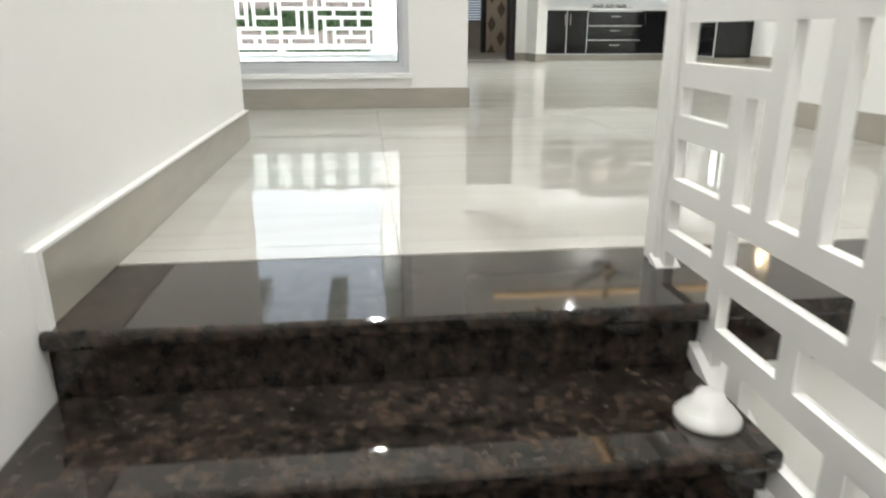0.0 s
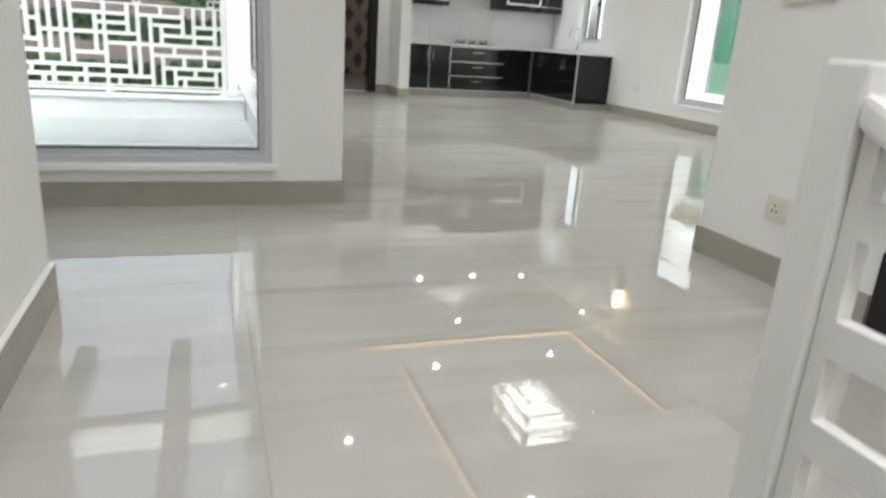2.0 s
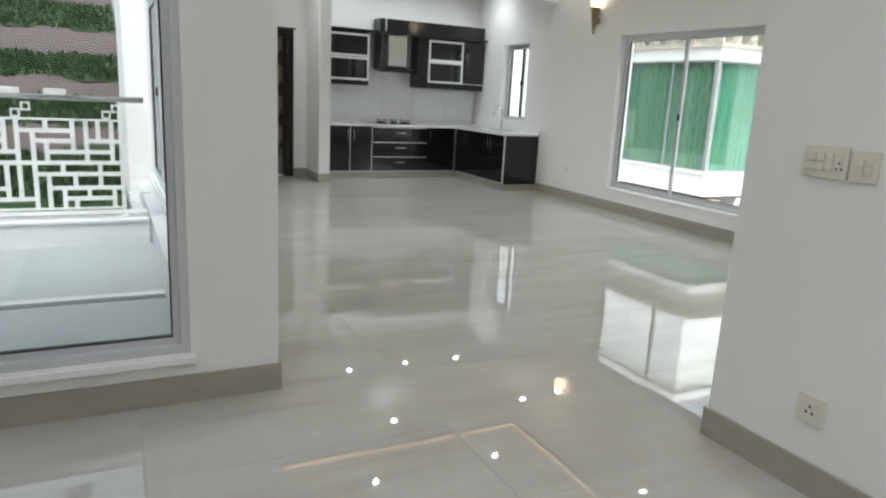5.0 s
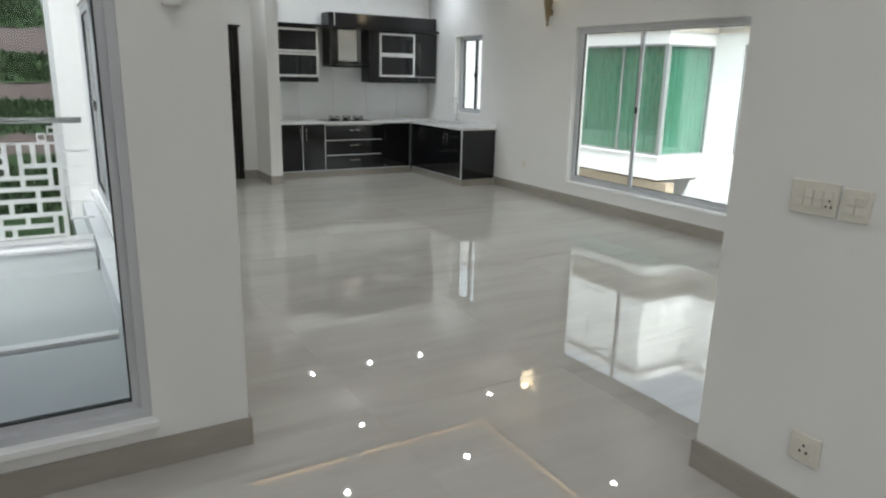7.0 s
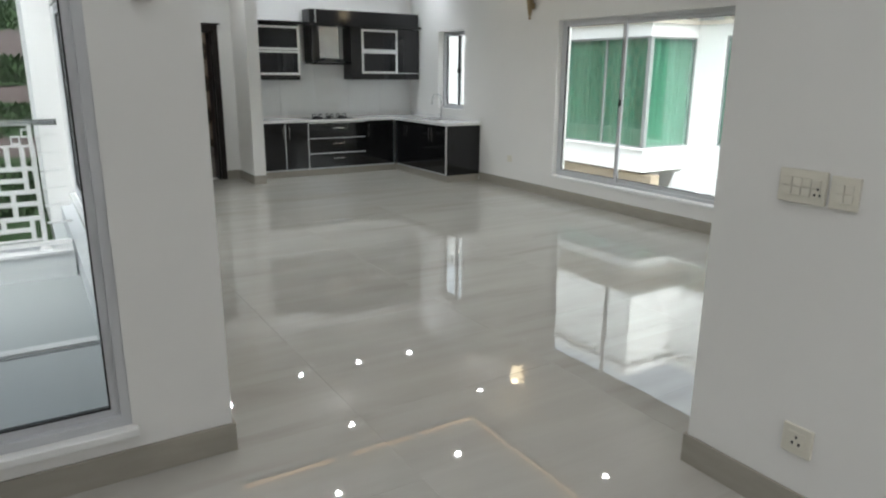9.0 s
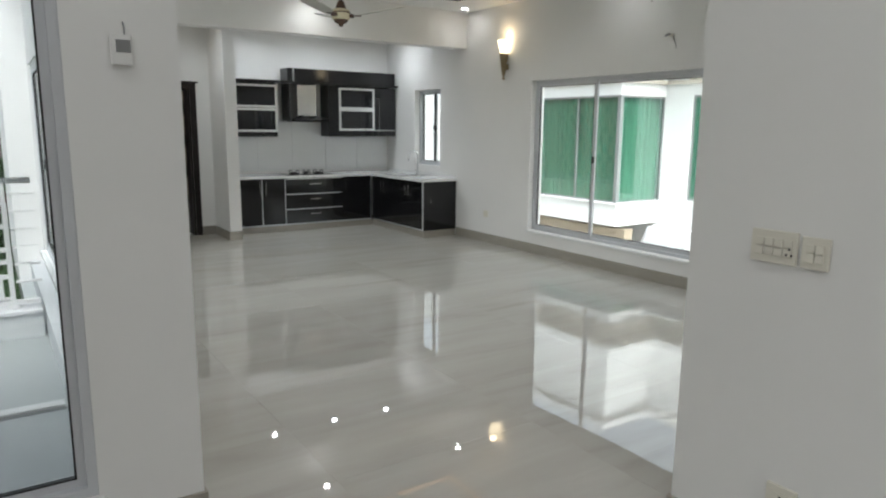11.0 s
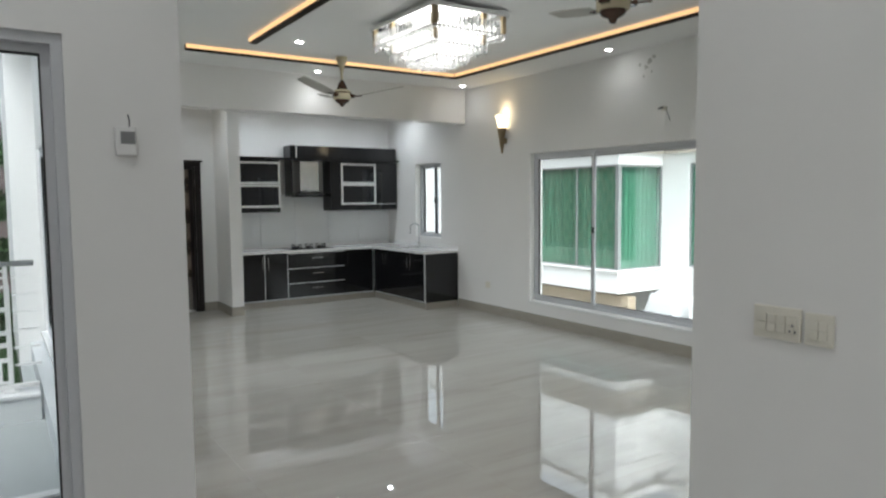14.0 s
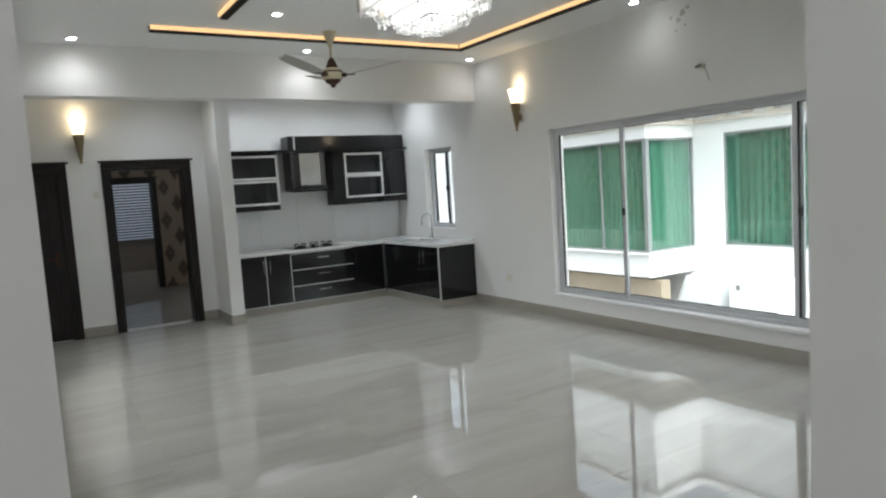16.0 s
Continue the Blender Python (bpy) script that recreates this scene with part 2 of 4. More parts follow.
FENCE_D = mat("dark_fence_sheet", (0.06, 0.10, 0.09), 0.6, vary=0.1, scale=3)
FENCE_L = mat("pale_fence_sheet", (0.40, 0.43, 0.42), 0.6, vary=0.1, scale=3)
BLIND_D = mat("dark_blind_fabric", (0.05, 0.055, 0.065), 0.8, vary=0.1, scale=10)
# sheer fabric: faint cool emission stands in for daylight passing through
BLIND_GLOW = mat("glowing_sheer_fabric", (0.55, 0.57, 0.60), 0.8, emit=(0.75, 0.85, 1.0), power=0.10)
STAIN = mat("peeled_paint", (0.55, 0.54, 0.51), 0.8, vary=0.25, scale=30, bump=0.3, bump_scale=80)


# ---- building helpers ----
def box(bm, x0, x1, y0, y1, z0, z1, bevel=0.0):
    vs = [bm.verts.new((x, y, z)) for z in (z0, z1) for y in (y0, y1) for x in (x0, x1)]
    fs = [bm.faces.new([vs[i] for i in q]) for q in
          ((0, 2, 3, 1), (4, 5, 7, 6), (0, 1, 5, 4), (1, 3, 7, 5), (3, 2, 6, 7), (2, 0, 4, 6))]
    if bevel:
        es = list({e for f in fs for e in f.edges})
        bmesh.ops.bevel(bm, geom=es, offset=bevel, segments=2, profile=0.5, affect="EDGES")
    return bm


def boxes(*dims, bevel=0.0):
    bm = bmesh.new()
    for d in dims:
        box(bm, *d, bevel=bevel)
    return bm


def lathe(profile, n=24, at=(0, 0, 0), bm=None):
    """Turned body: profile of (radius, z) from bottom to top."""
    bm = bm or bmesh.new()
    rings = []
    for r, z in profile:
        rings.append([bm.verts.new((at[0] + max(r, 1e-4) * math.cos(2 * math.pi * i / n), at[1] + max(r, 1e-4) * math.sin(2 * math.pi * i / n), at[2] + z)) for i in range(n)])
    for a, c in zip(rings, rings[1:]):
        for i in range(n):
            bm.faces.new((a[i], a[(i + 1) % n], c[(i + 1) % n], c[i]))
    bm.faces.new(list(reversed(rings[0])))
    bm.faces.new(rings[-1])
    for f in bm.faces:
        f.smooth = True
    return bm


def tube(points, r, n=10, bm=None):
    """Round bar along points."""
    bm = bm or bmesh.new()
    pts = [Vector(p) for p in points]
    rings = []
    for i, p in enumerate(pts):
        d = (pts[min(i + 1, len(pts) - 1)] - pts[max(i - 1, 0)]).normalized()
        q = d.to_track_quat("Z", "Y")
        rings.append([bm.verts.new(p + q @ Vector((r * math.cos(2 * math.pi * k / n), r * math.sin(2 * math.pi * k / n), 0))) for k in range(n)])
    for a, c in zip(rings, rings[1:]):
        for k in range(n):
            bm.faces.new((a[k], a[(k + 1) % n], c[(k + 1) % n], c[k])).smooth = True
    bm.faces.new(list(reversed(rings[0])))
    bm.faces.new(rings[-1])
    return bm


def part(name, bm, material, parent=None, label="", local=False):
    """One mesh object under its parent; bm is in world places, or about the parent's origin if local."""
    up = parent
    while up and not local:
        bm.transform(Matrix.Translation(-up.location))
        up = up.parent
    me = bpy.data.meshes.new(name)
    bm.to_mesh(me)
    bm.free()
    me.materials.append(material)
    ob = new(name, me)
    ob.parent = parent
    return tagged(ob, label)


def empty(name, at, label, category, group="", kind=""):
    e = new(name)
    e.location = at
    e.empty_display_size = 0.1
    return tagged(e, label, category, group, kind)


def structure(name, bm, material, label, category):
    return tagged(part(name, bm, material), label, category, "", "structure")


def wall(name, x0, x1, y0, y1, z0, z1, holes, along, label, material=PAINT):
    """A wall with rectangular holes (a0, a1, z0, z1) along its length."""
    dims, a0, a1 = [], (x0 if along == "x" else y0), (x1 if along == "x" else y1)

    def add(p, q, r, s):
        if q - p > 1e-4 and s - r > 1e-4:
            dims.append((p, q, y0, y1, r, s) if along == "x" else (x0, x1, p, q, r, s))
    p = a0
    for h0, h1, hz0, hz1 in sorted(holes):
        add(p, h0, z0, z1)
        add(h0, h1, z0, hz0)
        add(h0, h1, hz1, z1)
        p = h1
    add(p, a1, z0, z1)
    return structure(name, boxes(*dims), material, label, "wall")


# ---- structure ----
WHITE_WALL = "smooth white painted plaster wall"
wall("wall_stair", -0.36, -0.125, -2.5, 3.49, -1.9, 3.42, [], "y", "white painted plaster wall beside the stairs")
wall("wall_passage", -1.9, -0.36, 3.26, 3.49, -0.1, 3.42, [], "x", WHITE_WALL)
wall("wall_lobby_west", -2.13, -1.9, 3.32, 5.05, -0.1, 3.42, [], "y", WHITE_WALL)
wall("wall_lobby_north", -1.9, 1.106, 4.82, 5.05, -0.1, 3.42, [(-1.6, 0.72, 0.225, 2.25)], "x", "white painted wall around a large balcony window")
wall("wall_living_west", 0.873, 1.106, 5.05, 10.0, -0.1, 3.42, [(6.9, 9.85, 0.38, 2.18)], "y", WHITE_WALL)
wall("wall_hall_west", 0.64, 0.873, 10.0, 12.73, -0.1, 3.42, [], "y", WHITE_WALL)
wall("wall_north", 0.873, 3.30, 12.50, 12.73, -0.1, 3.42, [(0.96, 1.50, 0.0, 2.15), (2.06, 2.99, 0.0, 2.15)], "x", "white painted wall with two dark door frames")
wall("wall_kitchen_pier", 3.44, 3.62, 12.36, 14.45, -0.4, 3.42, [], "y", "white painted pier beside the kitchen")
wall("wall_kitchen_back", 3.62, 6.76, 13.40, 13.63, -0.4, 3.42, [], "x", "white wall behind the kitchen counter")
wall("wall_east", 6.76, 6.99, 3.30, 13.63, -0.4, 3.60, [(5.12, 9.33, 0.21, 2.275), (11.60, 12.42, 0.99, 2.26)], "y", "white painted wall with wide sliding window")
wall("wall_living_south", 2.96, 6.76, 3.508, 3.738, -0.1, 3.42, [], "x", WHITE_WALL)
wall("wall_switch", 2.73, 2.96, -2.5, 3.738, -1.9, 3.42, [(1.80, 2.66, 0.0, 2.12)], "y", "white painted wall with switches and a dark door")
wall("wall_south", -0.36, 2.96, -2.73, -2.5, -1.9, 3.42, [], "x", WHITE_WALL)
wall("wall_under_landing", 1.06, 2.73, 1.40, 1.60, -1.9, -0.10, [], "x", "white wall below the landing edge")
structure("beam", boxes((0.873, 6.76, 10.88, 11.11, 2.83, 3.36)), PAINT, "white painted ceiling beam in front of the kitchen", "beam")
structure("ceiling_living", boxes((0.60, 7.0, 5.05, 13.63, 3.36, 3.62), (1.106, 7.0, 3.60, 5.05, 3.36, 3.62)), CEIL, "flat white painted living room ceiling", "ceiling")
structure("ceiling_lobby", boxes((-2.13, 1.106, -2.73, 5.05, 3.42, 3.52), (1.106, 2.96, -2.73, 3.6, 3.42, 3.52)), CEIL, "flat white painted lobby ceiling", "ceiling")
structure("floor_slab", boxes((-2.13, 2.73, 1.71, 3.5, -0.16, -0.008), (-2.13, 6.6, 3.5, 5.05, -0.16, -0.008), (0.64, 6.6, 5.05, 13.0, -0.16, -0.008)), GROUT, "grey concrete slab and grout under the tiles", "floor")
structure("landing_lower", boxes((-0.36, 2.73, -2.5, -0.80, -1.32, -1.215)), GRANITE, "dark granite lower stair landing", "landing")
structure("floor_lower", boxes((1.06, 2.73, -0.80, 1.40, -1.32, -1.215)), MARBLE, "pale floor beside the stairs below", "floor")


def skirting(name, dims, label="grey-beige tile skirting along the wall"):
    bm = boxes(*dims, bevel=0.002)
    structure(name, bm, SKIRT, label, "skirting")


SK, ST = 0.128, 0.014
skirting("baseboard", [(-0.125, -0.110, 1.385, 3.49 + ST, 0, SK + 0.006), (-0.36, -0.125, 3.49, 3.49 + ST, 0, SK)])
skirting("baseboard", [(-1.9, 1.106 + ST, 4.82 - ST, 4.82, 0, SK), (1.106, 1.106 + ST, 4.82, 10.0, 0, SK)])
skirting("baseboard", [(1.59, 1.97, 12.5 - ST, 12.5, 0, SK), (3.08, 3.28 - ST, 12.5 - ST, 12.5, 0, SK), (3.28 - ST, 3.28, 11.762 - ST, 12.5, 0, SK), (3.28, 3.448, 11.762 - ST, 11.762, 0, SK)])
skirting("baseboard", [(6.399 - ST, 6.399, 3.738, 10.58, 0, SK - 0.004)])
skirting("baseboard", [(2.73 - ST, 2.73, 2.76, 3.738 + ST, 0, SK), (2.73, 6.399 - ST, 3.738, 3.738 + ST, 0, SK)])
skirting("baseboard", [(2.73 - ST, 2.73, 1.60, 1.70, 0, SK)])
# white painted edge trim that turns down where the skirting meets the stairs
structure("trim", boxes((-0.125, -0.106, 1.365, 1.385, 0.0, SK + 0.012), (-0.125, -0.106, 1.385, 3.49, SK + 0.006, SK + 0.012)), PAINT, "thin white edge along the stair skirting", "trim")

# ---- stairs ----
stairs = empty("stairs", (0.45, 1.35, 0), "dark brown polished granite stairs with rounded nosing", "stairs", kind="structure")
RISE, GO = 0.135, 0.27
for i in range(9):
    z, y = -i * RISE, 1.353 - i * GO
    back = 1.71 if i == 0 else y + GO + 0.045
    part("tread", boxes((-0.125, 1.06 if i else 2.73, y, back, z - 0.035, z - 0.0005), bevel=0.008), GRANITE, stairs)
    part("riser", boxes((-0.125, 1.055, y + 0.03, y + 0.05, z - RISE, z - 0.035)), GRANITE, stairs)
    part("wall_string", boxes((-0.125, -0.113, y - 0.02, y + GO, z - RISE, z - RISE + 0.10)), PAINT, stairs) if i else None
part("landing_face", boxes((1.06, 2.73, 1.375, 1.40, -0.135, -0.035)), GRANITE, stairs)


# ---- white lattice railings ----
def lattice(u0, u1, v0, v1, seed, unit, bar, put):
    """Woven net of upright and lying oblong openings over [u0,u1] x [v0,v1]; put(u0,u1,v0,v1) makes each bar."""
    rng = random.Random(seed)
    nu, nv = round((u1 - u0) / unit), round((v1 - v0) / unit)
    du, dv = (u1 - u0) / nu, (v1 - v0) / nv
    taken = set()
    kinds = [(1, 3), (1, 3), (1, 3), (3, 1), (1, 2), (1, 2), (2, 1), (2, 1), (2, 2)]
    # small shared shifts keep the net joined while it looks hand-laid
    su = [0.0] + [rng.uniform(-0.16, 0.16) * du for _ in range(nu - 1)] + [0.0]
    sv = [0.0] + [rng.uniform(-0.16, 0.16) * dv for _ in range(nv - 1)] + [0.0]
    for i in range(nu):
        for j in range(nv):
            if (i, j) in taken:
                continue
            rng.shuffle(kinds)
            for w, h in ([(1, (1, 3, 2)[i % 3])] if j == 0 else []) + kinds + [(1, 1)]:
                cells = [(i + p, j + q) for p in range(w) for q in range(h)]
                if i + w <= nu and j + h <= nv and not taken.intersection(cells):
                    break
            taken.update(cells)
            a, b = u0 + du * i + su[i], u0 + du * (i + w) + su[i + w]
            c, d = v0 + dv * j + sv[j], v0 + dv * (j + h) + sv[j + h]
            put(a, b, c, c + bar)
            put(a, b, d - bar, d)
            put(a, a + bar, c + bar, d - bar)
            put(b - bar, b, c + bar, d - bar)


def sheared(bm, start, slope):
    for v in bm.verts:
        v.co.z += (v.co.y - start) * slope
    return bm


SLOPE = RISE / GO
rail = empty("stair_railing", (1.05, 1.62, 0), "white painted metal stair railing with rectangular lattice panel", "railing")
bm = bmesh.new()
lattice(-0.9, 1.585, -1.27, 0.90, 7, 0.118, 0.023, lambda a, b, c, d: box(bm, 1.058, 1.080, a, b, c, d))
for z, up in ((0.90, 1), (0.03, -1)):   # level bars, cut off along the slope of the flight
    bmesh.ops.bisect_plane(bm, geom=list(bm.verts) + list(bm.edges) + list(bm.faces), plane_co=(0, 1.62, z), plane_no=(0, -SLOPE * up, up), clear_outer=True)
part("lattice_panel", bm, RAILW, rail)
part("bottom_rail", sheared(boxes((1.04, 1.095, -0.9, 1.60, 0.0, 0.03)), 1.62, SLOPE), RAILW, rail)
part("handrail", sheared(boxes((1.04, 1.096, -0.9, 1.585, 0.90, 0.94), bevel=0.01), 1.62, SLOPE), RAILW, rail)
part("newel_post", boxes((1.045, 1.091, 1.587, 1.645, 0.0, 0.95), bevel=0.006), RAILW, rail)
for y in (1.19, 0.14, -0.75):
    z = -RISE * math.ceil((1.353 - y) / GO)
    part("baluster", lathe([(0.022, 0.0), (0.022, 0.02 + (y - 1.62) * SLOPE - z)], 14, (0.985, y, z)), RAILW, rail)
    part("flange", lathe([(0.055, 0.0), (0.055, 0.008), (0.045, 0.02), (0.03, 0.035), (0.022, 0.05)], 20, (0.985, y, z)), RAILW, rail)

brail = empty("balcony_railing", (-0.9, 7.94, 0.27), "white metal balcony railing with rectangular lattice and steel top rail", "railing")
bm = bmesh.new()
lattice(-2.6, 0.56, 0.34, 1.06, 11, 0.090, 0.0165, lambda a, b, c, d: box(bm, a, b, 7.93, 7.95, c, d))
part("lattice_panel", bm, RAILW, brail)
part("top_rail", tube([(-2.7, 7.94, 1.22), (0.72, 7.94, 1.22)], 0.022, 12), STEEL, brail)
part("bottom_rail", boxes((-2.7, 0.72, 7.92, 7.96, 0.30, 0.33)), RAILW, brail)
for x in (-2.62, -1.5, -0.45, 0.54):
    part("post", boxes((x - 0.014, x + 0.014, 7.926, 7.954, 0.27, 1.2)), RAILW, brail)
    part("flange", lathe([(0.05, 0.0), (0.05, 0.008), (0.02, 0.03)], 16, (x, 7.94, 0.27)), RAILW, brail)
for z in (0.47, 0.6, 0.73, 0.86, 0.99, 1.12):
    part("side_bar", boxes((0.57, 0.74, 7.93, 7.95, z - 0.008, z + 0.008)), RAILW, brail)
def square_ring(x, z, r=0.032, t=0.012):
    return [(x - r, x + r, 7.925, 7.955, z - r, z - r + t), (x - r, x + r, 7.925, 7.955, z + r - t, z + r), (x - r, x - r + t, 7.925, 7.955, z - r + t, z + r - t), (x + r - t, x + r, 7.925, 7.955, z - r + t, z + r - t)]


for x in (-1.45, -0.80, -0.14, 0.48):
    part("ornament", boxes(*square_ring(x - 0.035, 1.095), *square_ring(x + 0.035, 1.145)), RAILW, brail)
for x in (-1.6, -0.21, 0.10):
    part("rail_clamp", boxes((x - 0.075, x + 0.075, 7.915, 7.965, 1.235, 1.285), bevel=0.006), RAILW, brail)


# ---- windows ----
def sliding_window(name, axis, at, a0, a1, z0, z1, mullions, label, depth=0.07, sill=0.0, sash=0.03, sill_side=-1, handle_side=-1, glazing=GLASS):
    """Aluminium sliding window in the plane axis = at, from a0 to a1; mullions are upright sash stiles."""
    w = empty(name, (at, (a0 + a1) / 2, z0) if axis == "x" else ((a0 + a1) / 2, at, z0), label, "window", kind="structure")

    def bx(a, b, c, d, d0, d1):
        return (at + d0, at + d1, a, b, c, d) if axis == "x" else (a, b, at + d0, at + d1, c, d)
    f = 0.036
    h = depth / 2
    part("window_frame", boxes(bx(a0, a1, z0, z0 + f, -h, h), bx(a0, a1, z1 - f, z1, -h, h), bx(a0, a0 + f, z0 + f, z1 - f, -h, h), bx(a1 - f, a1, z0 + f, z1 - f, -h, h)), ALU, w)
    edges = [a0 + f] + list(mullions) + [a1 - f]
    for i in range(len(edges) - 1):
        p, q = edges[i], edges[i + 1]
        if i:
            p -= sash * 0.9
        if i < len(edges) - 2:
            q += sash * 0.9
        o = 0.014 if i % 2 else -0.014
        s = sash
        b0, b1 = z0 + f, z1 - f
        sa = part("sash", boxes(bx(p, q, b0, b0 + s, o - 0.012, o + 0.012), bx(p, q, b1 - s, b1, o - 0.012, o + 0.012), bx(p, p + s, b0 + s, b1 - s, o - 0.012, o + 0.012), bx(q - s, q, b0 + s, b1 - s, o - 0.012, o + 0.012)), ALU, w)
        g = part("pane", boxes(bx(p + s - 0.004, q - s + 0.004, b0 + s - 0.004, b1 - s + 0.004, o - 0.003, o + 0.003)), glazing, sa)
        g.visible_shadow = False
        part("gasket", boxes(bx(p + s, p + s + 0.006, b0 + s, b1 - s, o - 0.0135, o + 0.0135), bx(q - s - 0.006, q - s, b0 + s, b1 - s, o - 0.0135, o + 0.0135), bx(p + s, q - s, b1 - s - 0.006, b1 - s, o - 0.0135, o + 0.0135), bx(p + s, q - s, b0 + s, b0 + s + 0.006, o - 0.0135, o + 0.0135)), GASKET, sa)
        if i:
            zc = (z0 + z1) / 2
            e = handle_side
            part("latch", boxes(bx(p + 0.006, p + 0.028, zc - 0.04, zc + 0.04, min(e * 0.05, o), max(e * 0.05, o)), bevel=0.003), GASKET, sa)
    if sill:
        e = sill_side
        d0, d1 = sorted((e * h, e * (h + sill)))
        part("window_sill", boxes(bx(a0 - 0.02, a1 + 0.02, z0 - 0.035, z0 - 0.001, d0, d1), bevel=0.004), QUARTZ, w)
    return w


sliding_window("window_1", "y", 4.868, -1.6, 0.72, 0.225, 2.25, (-0.47,), "tall aluminium sliding window onto a balcony", sill=0.05, glazing=GREY_GLASS)
sliding_window("window_2", "x", 6.875, 5.12, 9.33, 0.21, 2.275, (6.20, 8.23), "wide aluminium sliding window facing a white house", sill=0.105, sash=0.046)
sliding_window("window_3", "x", 6.90, 11.60, 12.42, 0.99, 2.26, (11.95,), "narrow aluminium sliding window above the sink", sill=0.10)
sliding_window("window_4", "x", 0.925, 6.9, 9.85, 0.38, 2.18, (7.9, 8.9), "aluminium window between living room and balcony", sill=0.06, sill_side=-1, sash=0.05)


# ---- doors ----
def door(name, axis, at, a0, a1, top, leaf, label, side=-1, wall_d=0.23):
    """Dark wood frame with a moulded head round an opening; leaf: closed leaf or None."""
    d = empty(name, (at, (a0 + a1) / 2, 0) if axis == "x" else ((a0 + a1) / 2, at, 0), label, "door", kind="structure")

    def bx(a, b, c, e, d0, d1):
        d0, d1 = sorted((d0 * -side, d1 * -side))
        return (at + d0, at + d1, a, b, c, e) if axis == "x" else (a, b, at + d0, at + d1, c, e)
    w = 0.085
    for a, b in ((a0 - w, a0), (a1, a1 + w)):
        part("architrave", boxes(bx(a, b, 0.0, top, -0.022, 0.0), bevel=0.004), WOOD, d)
    part("head", boxes(bx(a0 - w, a1 + w, top, top + 0.075, -0.026, 0.0), bx(a0 - w - 0.03, a1 + w + 0.03, top + 0.075, top + 0.10, -0.05, 0.0), bevel=0.004), WOOD, d)
    part("lining", boxes(bx(a0, a0 + 0.03, 0.0, top, 0.0, wall_d), bx(a1 - 0.03, a1, 0.0, top, 0.0, wall_d), bx(a0 + 0.03, a1 - 0.03, top - 0.03, top, 0.0, wall_d)), WOOD, d)
    if leaf:
        lf = part("leaf", boxes(bx(a0 + 0.03, a1 - 0.03, 0.006, top - 0.03, 0.03, 0.07)), WOOD, d)
        m = (a0 + a1) / 2
        for c, e in ((0.15, 0.85), (1.0, 1.55), (1.65, top - 0.15)):
            part("panel", boxes(bx(a0 + 0.14, a1 - 0.14, c, e, 0.018, 0.03), bevel=0.006), WOOD, lf)
        part("handle", boxes(bx(a1 - 0.13, a1 - 0.09, 0.93, 1.13, 0.015, 0.03), bx(a1 - 0.22, a1 - 0.10, 1.03, 1.05, -0.02, -0.004), bx(a1 - 0.12, a1 - 0.10, 1.03, 1.05, -0.004, 0.015), bevel=0.003), BROWN, lf)
    return d


door("door_1", "y", 12.50, 0.96, 1.50, 2.15, True, "dark stained wooden door, closed, with moulded frame")
door("door_2", "y", 12.50, 2.06, 2.99, 2.15, False, "open doorway with dark stained wooden moulded frame")
door("door_3", "x", 2.73, 1.80, 2.66, 2.12, True, "dark stained wooden door, closed, beside the switches")

# ---- room behind the open doorway ----
structure("floor_back_room", boxes((0.9, 3.44, 12.735, 13.63, -0.16, -0.002), (0.9, 5.2, 13.63, 21.4, -0.16, -0.002)), TILE, "polished grey floor of the back rooms", "floor")
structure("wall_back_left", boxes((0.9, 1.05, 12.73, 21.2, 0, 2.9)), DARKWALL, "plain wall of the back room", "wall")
structure("wall_back_right", boxes((4.9, 5.05, 13.63, 21.2, 0, 2.9)), PAPER, "tan wallpapered wall of the back room", "wall")
structure("ceiling_back_room", boxes((0.9, 3.44, 12.73, 13.63, 2.9, 3.0), (0.9, 5.2, 13.63, 21.4, 2.9, 3.0)), CEIL, "white ceiling of the back rooms", "ceiling")
wall("wall_back_paper", 1.05, 4.9, 17.2, 17.35, 0, 2.9, [(2.40, 3.34, 0.0, 2.10)], "x", "tan damask wallpaper wall with dark medallions", PAPER)
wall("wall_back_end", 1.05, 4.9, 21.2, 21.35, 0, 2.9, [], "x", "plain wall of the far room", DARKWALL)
door("door_4", "y", 17.20, 2.46, 3.28, 2.10, False, "dark stained wooden inner door frame, open", wall_d=0.15)
bl = empty("zebra_blind", (3.3, 21.1, 1.2), "grey and white striped zebra roller blind at a window", "blind")
for i in range(22):
    z = 0.78 + i * 0.07
    part("slat", boxes((2.5, 4.3, 21.12, 21.13, z, z + 0.034)), BLIND_D, bl)
    part("sheer_band", boxes((2.5, 4.3, 21.13, 21.136, z + 0.034, z + 0.07)), BLIND_GLOW, bl)
part("blind_cassette", boxes((2.45, 4.35, 21.08, 21.2, 2.32, 2.42), bevel=0.01), ALU_BRIGHT, bl)
# two added fill lights without fixtures, only to brighten the back rooms
rl = new("back_room_lamp", bpy.data.lights.new("back_room_lamp", "POINT"))
rl.data.energy, rl.data.shadow_soft_size, rl.location = 5, 0.1, (2.9, 19.5, 2.75)
rl = new("back_hall_lamp", bpy.data.lights.new("back_hall_lamp", "POINT"))
rl.data.energy, rl.data.shadow_soft_size, rl.location = 1.6, 0.1, (3.9, 15.0, 2.75)
